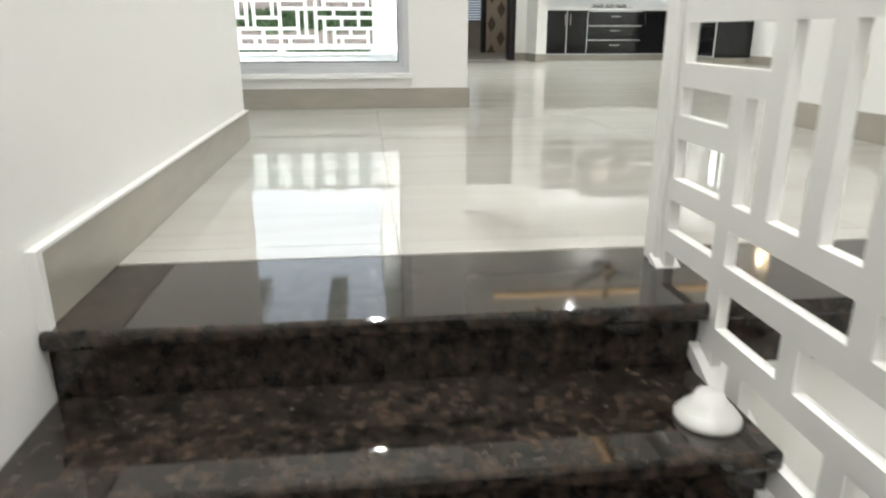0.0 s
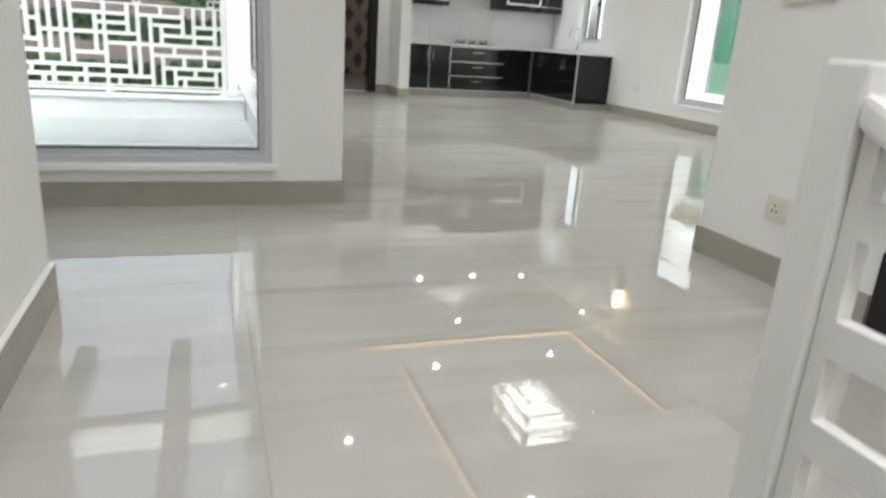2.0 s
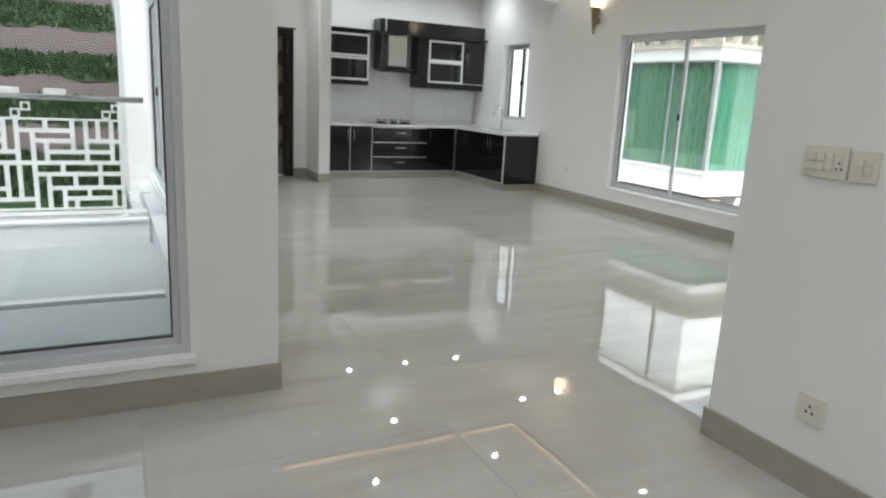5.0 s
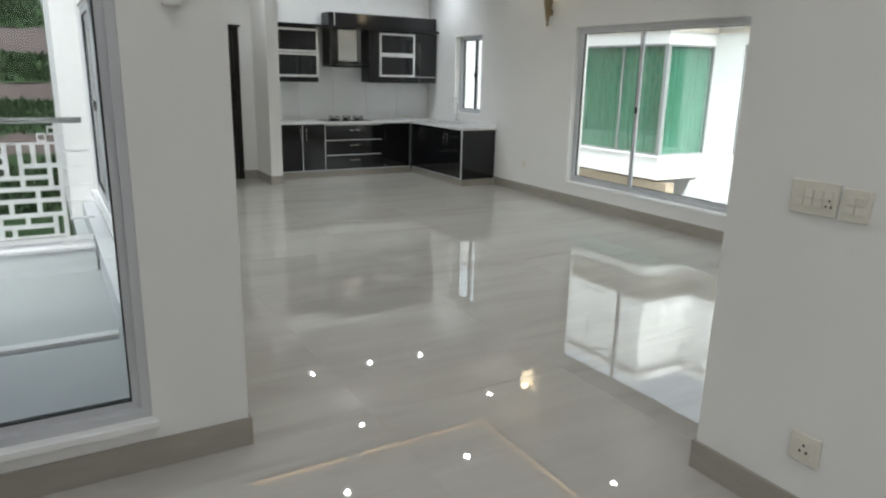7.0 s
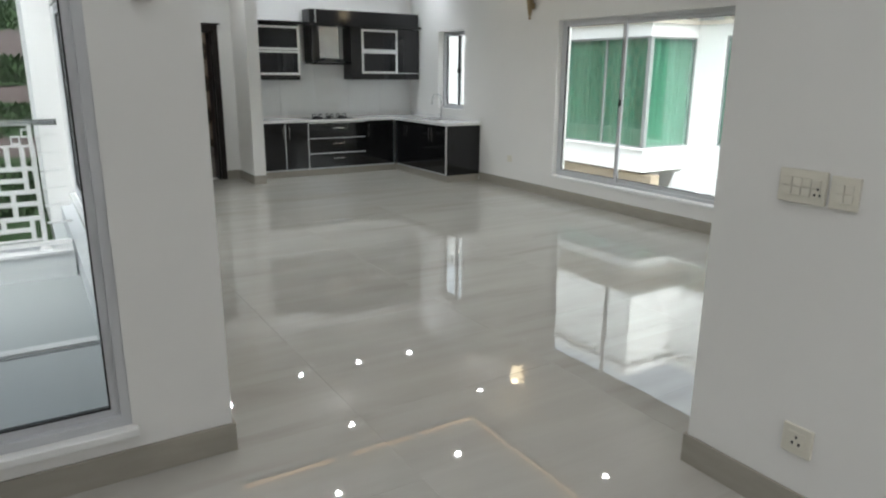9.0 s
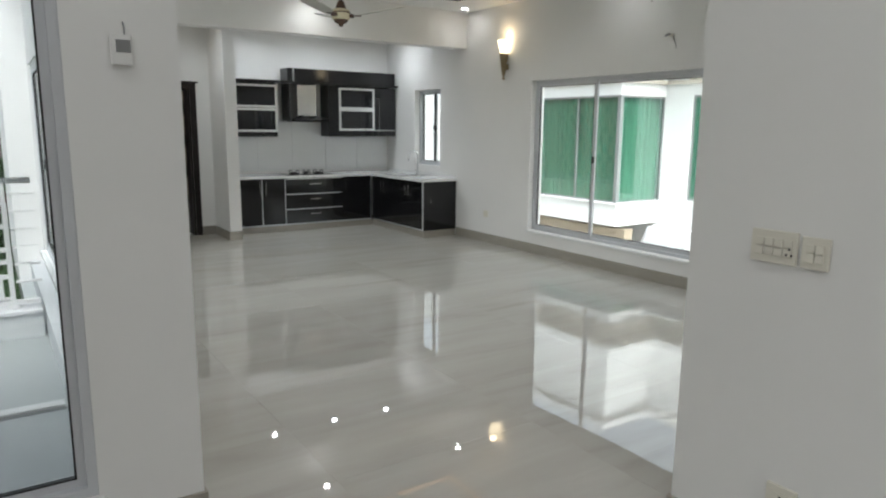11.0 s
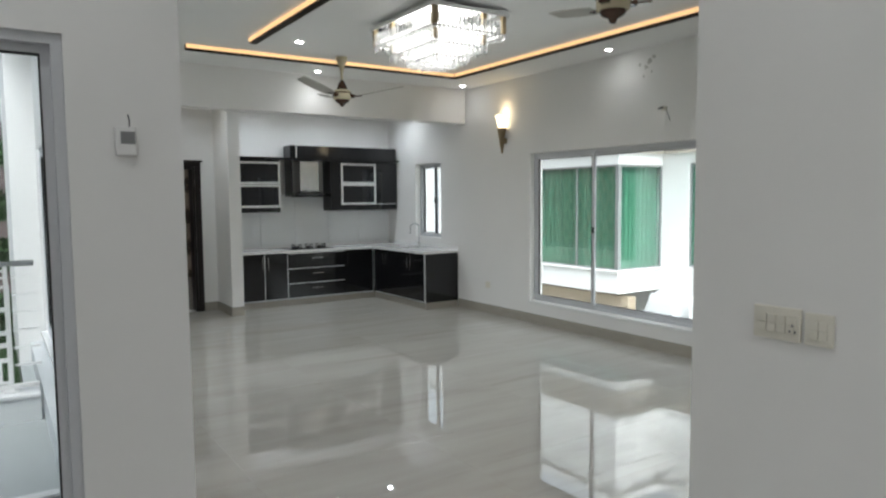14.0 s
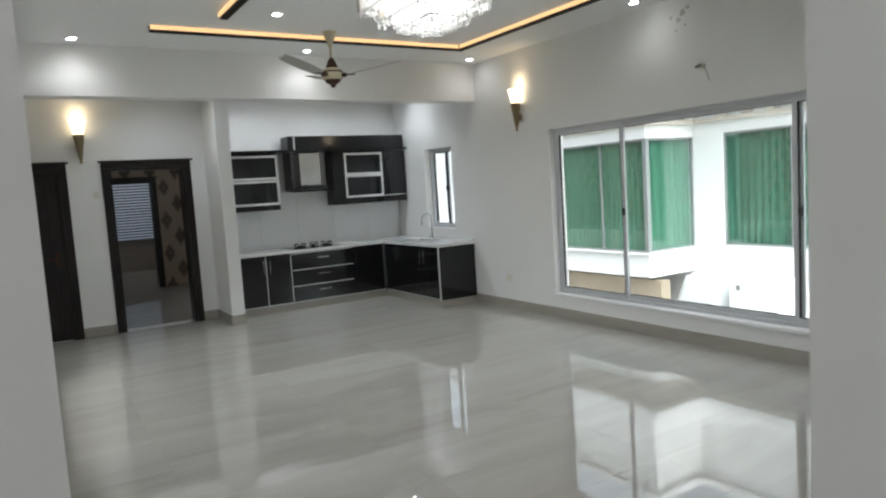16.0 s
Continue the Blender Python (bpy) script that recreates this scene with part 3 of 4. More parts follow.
for i in range(3):
    cl = empty("ceiling_spot", (2.75 + i * 0.28, 20.2, 2.9), "small lit round ceiling spotlight in the far room", "lamp", "far room spots")
    part("lens", lathe([(0.05, -0.012), (0.05, -0.004)], 16, (0, 0, 0)), LED_COOL, cl, local=True)
    part("ring", lathe([(0.07, -0.006), (0.07, 0.0)], 16, (0, 0, 0)), RAILW, cl, local=True)


# ---- kitchen ----

def cabinet(name, x0, x1, y0, y1, fronts, label, face="y", z1=0.775):
    """Base unit: body, plinth, fronts as (a0, a1, z0, z1, kind). face: front at y0, or at x0."""
    c = empty(name, ((x0 + x1) / 2, (y0 + y1) / 2, 0), label, "cabinet", "kitchen base units")
    f = 0.02
    if face == "y":
        part("body", boxes((x0 + 0.002, x1 - 0.002, y0 + f, y1, 0.02, z1)), BLACK, c)
        part("plinth", boxes((x0 + 0.002, x1 - 0.002, y0 + f + 0.004, y1, 0.0, 0.02)), ALU, c)
    else:
        part("body", boxes((x0 + f, x1, y0 + 0.002, y1 - 0.002, 0.02, z1)), BLACK, c)
        part("plinth", boxes((x0 + f + 0.004, x1, y0 + 0.002, y1 - 0.002, 0.0, 0.02)), ALU, c)

    def bx(a, b, c0, c1, d0, d1):
        return (a, b, y0 + d0, y0 + d1, c0, c1) if face == "y" else (x0 + d0, x0 + d1, a, b, c0, c1)
    for a, b, c0, c1, kind in fronts:
        g = 0.004
        dr = part("drawer" if kind == "drawer" else "door", boxes(bx(a + g, b - g, c0 + g, c1 - g, 0.0, 0.018), bevel=0.0015), BLACK, c)
        if kind == "drawer":
            part("edge_trim", boxes(bx(a + g, b - g, c1 - 0.016, c1 - g, -0.004, 0.0)), ALU_BRIGHT, dr, "bright aluminium edge strip")
            m = (a + b) / 2
            part("handle", boxes(bx(m - 0.10, m + 0.10, (c0 + c1) / 2 + 0.02, (c0 + c1) / 2 + 0.032, -0.028, -0.016), bx(m - 0.09, m - 0.075, (c0 + c1) / 2 + 0.02, (c0 + c1) / 2 + 0.032, -0.016, 0.0), bx(m + 0.075, m + 0.09, (c0 + c1) / 2 + 0.02, (c0 + c1) / 2 + 0.032, -0.016, 0.0), bevel=0.002), CHROME, dr, "chrome bow handle")
        else:
            s = a + 0.05 if kind == "hl" else b - 0.05
            part("handle", boxes(bx(s - 0.006, s + 0.006, c1 - 0.26, c1 - 0.06, -0.03, -0.018), bx(s - 0.006, s + 0.006, c1 - 0.24, c1 - 0.228, -0.018, 0.0), bx(s - 0.006, s + 0.006, c1 - 0.092, c1 - 0.08, -0.018, 0.0), bevel=0.002), CHROME, dr, "chrome bar handle")
            if face == "y":
                part("edge_trim", boxes(bx(b - g - 0.010, b - g, c0 + g, c1 - g, -0.0035, 0.0)), ALU_BRIGHT, dr, "bright aluminium edge strip")
    return c


cabinet("base_cabinet", 3.63, 4.505, 12.80, 13.39, [(3.64, 4.115, 0.02, 0.775, "hr"), (4.115, 4.505, 0.02, 0.775, "hl")], "gloss black two-door base cabinet with aluminium edges")
cabinet("drawer_cabinet", 4.51, 5.53, 12.80, 13.39, [(4.51, 5.53, 0.02, 0.27, "drawer"), (4.51, 5.53, 0.27, 0.52, "drawer"), (4.51, 5.53, 0.52, 0.775, "drawer")], "gloss black three-drawer base cabinet under the hob")
cabinet("corner_cabinet", 5.535, 6.11, 12.80, 13.39, [(5.535, 6.09, 0.02, 0.775, "hl")], "gloss black corner base cabinet")
ys = [11.14, 11.56, 11.98, 12.39, 12.795]
cabinet("sink_cabinet", 6.11, 6.745, 11.14, 11.98, [(ys[0], ys[1], 0.02, 0.775, "hr"), (ys[1], ys[2], 0.02, 0.775, "hl")], "gloss black two-door base cabinet near the sink", "x")
cabinet("sink_cabinet", 6.11, 6.745, 11.98, 12.795, [(ys[2], ys[3], 0.02, 0.775, "hr"), (ys[3], ys[4], 0.02, 0.775, "hl")], "gloss black two-door base cabinet under the sink", "x")
ep = empty("end_panel", (6.43, 11.12, 0), "gloss black end panel of the kitchen counter", "panel")
part("board", boxes((6.11, 6.752, 11.105, 11.135, 0.0, 0.775), bevel=0.002), BLACK, ep)
part("edge_trim", boxes((6.104, 6.122, 11.098, 11.116, 0.0, 0.775), bevel=0.002), ALU_BRIGHT, ep, "bright aluminium corner strip")

# L-shaped worktop with a sink cut-out
SX0, SX1, SY0, SY1 = 6.22, 6.60, 11.85, 12.45
top = empty("worktop", (5.2, 13.0, 0.80), "white quartz L-shaped kitchen worktop", "worktop")
part("slab", boxes((3.625, 6.76, 12.78, 13.385, 0.78, 0.82), (6.09, SX0, 11.09, 12.78, 0.78, 0.82), (SX1, 6.758, 11.09, 12.78, 0.78, 0.82), (SX0, SX1, 11.09, SY0, 0.78, 0.82), (SX0, SX1, SY1, 12.78, 0.78, 0.82)), QUARTZ, top)
part("upstand", boxes((6.742, 6.757, 11.10, 13.38, 0.8205, 0.87), (3.625, 6.74, 13.37, 13.385, 0.8205, 0.87)), QUARTZ, top)
sink = empty("kitchen_sink", (6.41, 12.15, 0.7), "stainless steel sink set in white worktop", "sink")
part("rim", boxes((SX0 - 0.02, SX1 + 0.02, SY0 - 0.02, SY0 + 0.012, 0.821, 0.826), (SX0 - 0.02, SX1 + 0.02, SY1 - 0.012, SY1 + 0.02, 0.821, 0.826), (SX0 - 0.02, SX0 + 0.012, SY0, SY1, 0.821, 0.826), (SX1 - 0.012, SX1 + 0.02, SY0, SY1, 0.821, 0.826)), STEEL, sink)
part("bowl", boxes((SX0, SX1, SY0, SY1, 0.782, 0.786)), STEEL, sink)
tap = empty("kitchen_tap", (6.66, 12.15, 0.82), "chrome gooseneck kitchen tap beside the sink", "tap")
arc = [(6.66, 12.15, 0.82)] + [(6.66 - 0.09 + 0.09 * math.cos(a), 12.15, 1.14 + 0.09 * math.sin(a)) for a in [math.pi * k / 10 for k in range(11)]] + [(6.48, 12.15, 1.06)]
part("spout", tube(arc, 0.013, 12), CHROME, tap)
part("base", lathe([(0.03, 0.0), (0.03, 0.01), (0.02, 0.03), (0.018, 0.06)], 16, (6.66, 12.15, 0.821)), CHROME, tap)
part("lever", tube([(6.66, 12.17, 0.86), (6.655, 12.23, 0.90)], 0.007, 8), CHROME, tap)

hob = empty("gas_hob", (4.98, 13.0, 0.82), "black glass gas hob with three cast-iron burners", "hob")
part("glass_plate", boxes((4.56, 5.36, 12.84, 13.26, 0.821, 0.832), bevel=0.003), BLACK_GLASS, hob)
for x, y, r in ((4.76, 13.06, 0.075), (5.0, 13.1, 0.055), (5.20, 13.06, 0.075)):
    b = part("burner", lathe([(r, 0.0), (r, 0.012), (r * 0.7, 0.02), (r * 0.7, 0.03), (0.0, 0.032)], 20, (x, y, 0.833)), GASKET, hob)
    g = bmesh.new()
    for k in range(4):
        a = k * math.pi / 2 + 0.4
        tube([(x + r * 0.4 * math.cos(a), y + r * 0.4 * math.sin(a), 0.885), (x + r * 1.5 * math.cos(a), y + r * 1.5 * math.sin(a), 0.885), (x + r * 1.5 * math.cos(a), y + r * 1.5 * math.sin(a), 0.833)], 0.008, 6, g)
    part("pan_support", g, GASKET, b, "black cast-iron pan support")
for x in (4.85, 4.95, 5.05):
    part("knob", lathe([(0.018, 0.0), (0.016, 0.018)], 14, (x, 12.89, 0.833)), CHROME, hob)


def framed_door(parent, x0, x1, y, z0, z1):
    """Flap with an aluminium frame and a dark glass."""
    d = part("door", boxes((x0 + 0.03, x1 - 0.03, y + 0.002, y + 0.012, z0 + 0.03, z1 - 0.03)), BLACK_GLASS, parent, "dark glass flap door")
    part("door_frame", boxes((x0, x1, y - 0.004, y + 0.016, z0, z0 + 0.035), (x0, x1, y - 0.004, y + 0.016, z1 - 0.035, z1), (x0, x0 + 0.035, y - 0.004, y + 0.016, z0 + 0.035, z1 - 0.035), (x1 - 0.035, x1, y - 0.004, y + 0.016, z0 + 0.035, z1 - 0.035)), ALU_BRIGHT, d, "aluminium door frame")


UY = 13.05
w1 = empty("wall_cabinet", (4.1, 13.2, 1.45), "black wall cabinet with two aluminium-framed glass flaps", "cabinet", "kitchen wall units")
part("body", boxes((3.63, 4.50, UY + 0.02, 13.39, 1.45, 2.315)), BLACK, w1)
part("light_rail", boxes((3.63, 4.49, UY, UY + 0.018, 1.45, 1.525)), BLACK, w1)
framed_door(w1, 3.66, 4.50, UY, 1.53, 1.91)
framed_door(w1, 3.66, 4.50, UY, 1.92, 2.29)
w2 = empty("wall_cabinet", (6.0, 13.2, 1.46), "black wall cabinet with framed glass flaps and gloss door", "cabinet", "kitchen wall units")
part("body", boxes((5.41, 6.74, UY + 0.02, 13.39, 1.46, 2.315)), BLACK, w2)
part("side_stile", boxes((5.41, 5.60, UY, UY + 0.018, 1.46, 2.315)), BLACK, w2)
framed_door(w2, 5.61, 6.30, UY, 1.56, 1.93)
framed_door(w2, 5.61, 6.30, UY, 1.93, 2.29)
gd = part("door", boxes((6.31, 6.735, UY, UY + 0.018, 1.47, 2.31), bevel=0.003), BLACK_GLASS, w2, "gloss black glass door")
part("edge_trim", boxes((6.31, 6.735, UY - 0.004, UY, 1.56, 1.572)), ALU_BRIGHT, gd)
part("light_rail", boxes((5.60, 6.31, UY, UY + 0.018, 1.46, 1.555)), BLACK, w2)
sh = tagged(part("cornice_shelf", boxes((3.63, 6.75, 12.98, 13.39, 2.32, 2.36), bevel=0.003), BLACK), "long black shelf board over the wall cabinets", "shelf")
tb = empty("top_cabinet", (5.7, 13.2, 2.36), "long low black top cabinet above the shelf", "cabinet")
part("body", boxes((4.69, 6.72, UY + 0.02, 13.39, 2.361, 2.575)), BLACK, tb)
part("door", boxes((4.80, 6.72, UY, UY + 0.018, 2.365, 2.572), bevel=0.003), BLACK, tb)
part("edge_trim", boxes((4.785, 4.797, UY - 0.003, UY + 0.018, 2.365, 2.572)), ALU_BRIGHT, tb)
hood = empty("cooker_hood", (5.04, 13.1, 1.72), "stainless steel chimney hood with curved black glass", "hood")
part("chimney", boxes((4.87, 5.21, 13.10, 13.385, 1.80, 2.315), bevel=0.006), STEEL, hood)
part("side_panel", boxes((4.70, 4.72, 13.06, 13.385, 1.74, 2.315)), BLACK, hood)
bm = bmesh.new()
N = 14
prev = None
for i in range(N + 1):
    u = -1 + 2 * i / N
    x, zz, yy = 5.04 + 0.345 * u, 1.80 - 0.075 * u * u, 12.92 + 0.06 * u * u
    q = [bm.verts.new(p) for p in ((x, yy, zz), (x, 13.38, zz), (x, 13.38, zz - 0.012), (x, yy, zz - 0.012))]
    if prev:
        for k in range(4):
            bm.faces.new((prev[k], q[k], q[(k + 1) % 4], prev[(k + 1) % 4]))
    else:
        bm.faces.new(q)
    prev = q
bm.faces.new(list(reversed(prev)))
part("curved_glass", bm, BLACK_GLASS, hood, "curved black glass canopy")
part("filter_box", boxes((4.80, 5.28, 12.98, 13.38, 1.70, 1.735), bevel=0.004), BLACK, hood)

# white gloss backsplash tiles
for k in range(5):
    x0 = 3.63 + k * 0.62
    structure("wall_tile", boxes((x0, min(x0 + 0.617, 6.74), 13.388, 13.3995, 0.872, 1.447 if k in (0, 3, 4) else 1.75), bevel=0.0015), SPLASH, "white gloss wall tile behind the hob", "wall tile")


# ---- lamps ----
def downlight(x, y, z=3.36, power=1.0, color=(1.0, 0.985, 0.96)):
    d = empty("downlight", (x, y, z), "small round white recessed ceiling downlight, lit", "lamp", "ceiling downlights")
    part("ring", lathe([(0.062, -0.008), (0.066, -0.004), (0.066, 0.0)], 24), RAILW, d, local=True)
    part("lens", lathe([(0.040, -0.011), (0.040, -0.0085)], 24), LED_COOL, d, local=True)
    if power:
        s = new("downlight_lamp", bpy.data.lights.new("downlight_lamp", "SPOT"))
        s.data.energy, s.data.spot_size, s.data.spot_blend, s.data.shadow_soft_size = DOWN_W * power, radians(150), 0.9, 0.025
        s.data.color = color
        s.location = (x, y, z - 0.03)


for x, y in ((1.75, 7.55), (3.34, 6.10), (3.30, 9.10), (5.10, 6.10), (5.10, 9.10), (1.68, 10.58), (4.15, 10.58), (6.48, 10.56), (6.46, 7.62)):
    downlight(x, y, power=0.12 if x > 6 else 0.5 if y > 10 else 1.8)
for x, y in ((2.75, 12.1), (4.1, 12.6), (5.2, 12.6), (6.2, 12.5)):
    downlight(x, y, power=2.0, color=(0.93, 0.97, 1.0))
for x, y in ((-0.95, 4.2), (0.45, 4.2), (1.95, 3.3), (0.45, 2.7), (1.95, 1.9), (0.45, 0.7), (1.95, 0.5), (0.45, -1.3)):
    downlight(x, y, 3.42, (LOBBY_W if y > 1 else STAIR_W) / DOWN_W)


# hanging ceiling bars with warm strip light: two interlocking L shapes
def ceiling_bar(dims, led):
    b = empty("ceiling_light_bar", ((dims[0] + dims[1]) / 2, (dims[2] + dims[3]) / 2, 3.36), "dark wooden ceiling bar with warm light strip", "lamp", "ceiling light bars")
    part("wood_bar", boxes(dims), BARWOOD, b)
    part("light_strip", boxes(led), LED_WARM, b)


B0, B1, W, E = 3.30, 3.36, 0.07, 0.012
ceiling_bar((2.30, 5.83, 9.83, 9.83 + W, B0, B1), (2.30, 5.81, 9.83 - E, 9.83, B0 + 0.018, B1 - 0.004))
ceiling_bar((5.83, 5.83 + W, 4.95, 9.83 + W, B0, B1), (5.83 - E, 5.83, 4.95, 9.81, B0 + 0.018, B1 - 0.004))
ceiling_bar((2.80, 2.80 + W, 5.53, 9.22, B0, B1), (2.80 - E, 2.80, 5.53, 9.22, B0 + 0.018, B1 - 0.004))
ceiling_bar((2.80 + W, 5.35, 5.53, 5.53 + W, B0, B1), (2.80, 5.35, 5.53 - E, 5.53, B0 + 0.018, B1 - 0.004))

# crystal chandelier
CX, CY = 4.02, 7.50
ch = empty("chandelier", (CX, CY, 3.36), "square tiered crystal chandelier on a chrome plate, lit", "chandelier")
part("plate", boxes((CX - 0.41, CX + 0.41, CY - 0.57, CY + 0.57, 3.285, 3.325), (CX - 0.3, CX + 0.3, CY - 0.45, CY + 0.45, 3.325, 3.36), bevel=0.004), CHROME, ch)
rng = random.Random(4)
for k, (s, za, zb, drop) in enumerate(((0.94, 3.13, 3.20, 0.05), (0.70, 3.03, 3.12, 0.06), (0.45, 2.95, 3.03, 0.05))):
    hx, hy = 0.41 * s, 0.57 * s
    nx, ny = int(2 * hx / 0.075), int(2 * hy / 0.075)
    tagged(part("light_tier", boxes(*[(CX - hx + 0.03 + (2 * hx - 0.06) * i / nx, CX - hx + 0.03 + (2 * hx - 0.06) * (i + 0.30) / nx, CY - hy + 0.03 + (2 * hy - 0.06) * j / ny, CY - hy + 0.03 + (2 * hy - 0.06) * (j + 0.30) / ny, za + 0.015, zb - 0.004) for i in range(nx) for j in range(ny)]), CHAND_LED, ch, "rows of small lit bulbs"), kind="stuff")
    part("tier_frame", boxes((CX - hx, CX + hx, CY - hy, CY - hy + 0.012, za, za + 0.012), (CX - hx, CX + hx, CY + hy - 0.012, CY + hy, za, za + 0.012), (CX - hx, CX - hx + 0.012, CY - hy, CY + hy, za, za + 0.012), (CX + hx - 0.012, CX + hx, CY - hy, CY + hy, za, za + 0.012)), CHROME, ch)
    bm = bmesh.new()
    for side in range(4):
        length = 2 * (hx if side % 2 == 0 else hy)
        n = int(length / 0.042)
        for i in range(n):
            a = -length / 2 + length * (i + 0.5) / n
            x, y = ((a, -hy), (hx, a), (a, hy), (-hx, a))[side]
            h = (zb - za) * rng.uniform(1.05, 1.3) + 0.04
            box(bm, CX + x - 0.010, CX + x + 0.010, CY + y - 0.008, CY + y + 0.008, za - rng.uniform(0.02, drop), za - 0.01 + h)
    tagged(part("crystal_fringe", bm, CRYSTAL, ch, "row of clear crystal prisms"), kind="stuff")
bm = bmesh.new()
for i in range(6):
    for j in range(8):
        x, y = CX - 0.15 + 0.06 * i, CY - 0.22 + 0.063 * j
        lathe([(0.0, -0.05), (0.012, -0.035), (0.016, -0.018), (0.006, 0.0)], 6, (x, y, 2.95 - rng.uniform(0.0, 0.03)), bm)
tagged(part("crystal_pendant", bm, CRYSTAL, ch, "hanging crystal drops"), kind="stuff")
for x, y in ((-0.37, -0.53), (0.37, -0.53), (0.37, 0.53), (-0.37, 0.53), (-0.26, -0.38), (0.26, -0.38), (0.26, 0.38), (-0.26, 0.38)):
    part("corner_post", boxes((CX + x - 0.02, CX + x + 0.02, CY + y - 0.02, CY + y + 0.02, 3.06 if abs(x) < 0.3 else 3.14, 3.285), bevel=0.003), GOLD, ch, "brass corner post")


def sconce(x, y, z, turn, label):
    s = empty("wall_sconce", (x, y, z), label, "lamp", "wall sconces")
    s.rotation_euler = (0, 0, radians(turn))
    part("cone", lathe([(0.012, 0.0), (0.022, 0.015), (0.012, 0.04), (0.022, 0.10), (0.042, 0.24), (0.06, 0.34), (0.066, 0.345), (0.066, 0.36)], 20, (0.08, 0, 0)), GOLD, s, "ribbed antique brass torch cone", local=True)
    ribs = bmesh.new()
    for k in range(10):
        a = 2 * math.pi * k / 10
        tube([(0.08 + r * math.cos(a), r * math.sin(a), h) for r, h in ((0.014, 0.05), (0.024, 0.10), (0.044, 0.24), (0.062, 0.34))], 0.004, 5, ribs)
    part("ribs", ribs, GOLD, s, local=True)
    part("wall_arm", boxes((0.002, 0.05, -0.02, 0.02, 0.14, 0.22), bevel=0.004), GOLD, s, local=True)
    part("shade", lathe([(0.058, 0.36), (0.064, 0.42), (0.076, 0.48), (0.10, 0.54), (0.095, 0.542), (0.055, 0.38)], 24, (0.08, 0, 0)), SHADE, s, "lit frosted glass bowl shade", local=True)
    l = new("sconce_lamp", bpy.data.lights.new("sconce_lamp", "POINT"))
    l.data.energy, l.data.shadow_soft_size, l.data.color = SCONCE_W, 0.05, (1.0, 0.76, 0.46)
    c = math.cos(radians(turn)), math.sin(radians(turn))
    l.location = (x + 0.10 * c[0], y + 0.10 * c[1], z + 0.62)


sconce(6.76, 9.86, 2.31, 180, "brass torch wall lamp with lit frosted shade near window")
sconce(1.76, 12.50, 2.22, -90, "brass torch wall lamp with lit frosted shade between doors")


def ceiling_fan(x, y, first, label):
    f = empty("ceiling_fan", (x, y, 3.36), label, "fan", "ceiling fans")
    part("canopy", lathe([(0.02, -0.16), (0.03, -0.12), (0.055, -0.06), (0.07, -0.01), (0.072, 0.0)], 24), IVORY, f, local=True)
    part("downrod", lathe([(0.013, -0.34), (0.013, -0.15)], 12), IVORY, f, local=True)
    part("collar", lathe([(0.062, -0.38), (0.06, -0.36), (0.04, -0.31), (0.016, -0.27)], 24), BROWN, f, "brown enamelled collar", local=True)
    part("motor", lathe([(0.085, -0.505), (0.105, -0.495), (0.108, -0.42), (0.10, -0.395), (0.07, -0.382), (0.065, -0.38)], 32), IVORY, f, local=True)
    part("band", lathe([(0.105, -0.432), (0.112, -0.43), (0.112, -0.418), (0.105, -0.415)], 32), BROWN, f, local=True)
    part("bottom_cup", lathe([(0.0, -0.585), (0.02, -0.58), (0.03, -0.555), (0.075, -0.53), (0.088, -0.505), (0.08, -0.498)], 28), BROWN, f, local=True)
    for k in range(3):
        a = radians(first + 120 * k)
        m = Matrix.Rotation(a, 4, "Z")
        bm = boxes((0.10, 0.15, -0.03, 0.03, -0.478, -0.440), (0.14, 0.24, -0.022, 0.022, -0.462, -0.453), bevel=0.002)
        bm.transform(m)
        part("blade_iron", bm, BROWN, f, local=True)
        bm = bmesh.new()
        box(bm, 0.20, 0.74, -0.06, 0.06, -0.452, -0.446)
        bmesh.ops.subdivide_edges(bm, edges=list(bm.edges), cuts=3, use_grid_fill=True)
        for v in bm.verts:
            u = (v.co.x - 0.20) / 0.54
            v.co.y *= 0.75 + 0.45 * math.sin(math.pi * min(1, u * 0.8 + 0.1))
            v.co.z += v.co.y * 0.22 + 0.10 * u
        bm.transform(m)
        part("blade", bm, BLADE, f, local=True)
    return f


ceiling_fan(4.04, 9.62, 207, "ivory and brown three-blade ceiling fan near the kitchen beam")
ceiling_fan(3.84, 5.17, 197, "ivory and brown three-blade ceiling fan near the entrance")


# ---- fittings on walls ----
def switch_plate(name, y0, y1, z0, z1, keys, label):
    s = empty(name, (2.73, (y0 + y1) / 2, (z0 + z1) / 2), label, "switch" if keys else "socket")
    part("plate", boxes((2.716, 2.7295, y0, y1, z0, z1), bevel=0.003), PLASTIC, s)
    n = max(keys, 1)
    for i in range(keys):
        a = y0 + 0.016 + (y1 - y0 - 0.032) * i / n
        b = y0 + 0.016 + (y1 - y0 - 0.032) * (i + 1) / n - 0.004
        zc = (z0 + z1) / 2
        part("rocker", boxes((2.710, 2.716, a, b, zc + 0.002, zc + 0.03), bevel=0.0015), PLASTIC, s)
        part("rocker", boxes((2.710, 2.716, a, b, zc - 0.03, zc - 0.002), bevel=0.0015), PLASTIC, s)
    return s


sw = switch_plate("switch_plate", 3.312, 3.478, 1.178, 1.292, 4, "ivory plastic switch plate with rocker switches and socket")
for dy, dz in ((0.0, 0.012), (-0.009, -0.008), (0.009, -0.008)):
    part("socket_hole", boxes((2.7085, 2.7095, 3.335 + dy - 0.003, 3.335 + dy + 0.003, 1.222 + dz - 0.004, 1.222 + dz + 0.004)), GASKET, sw)
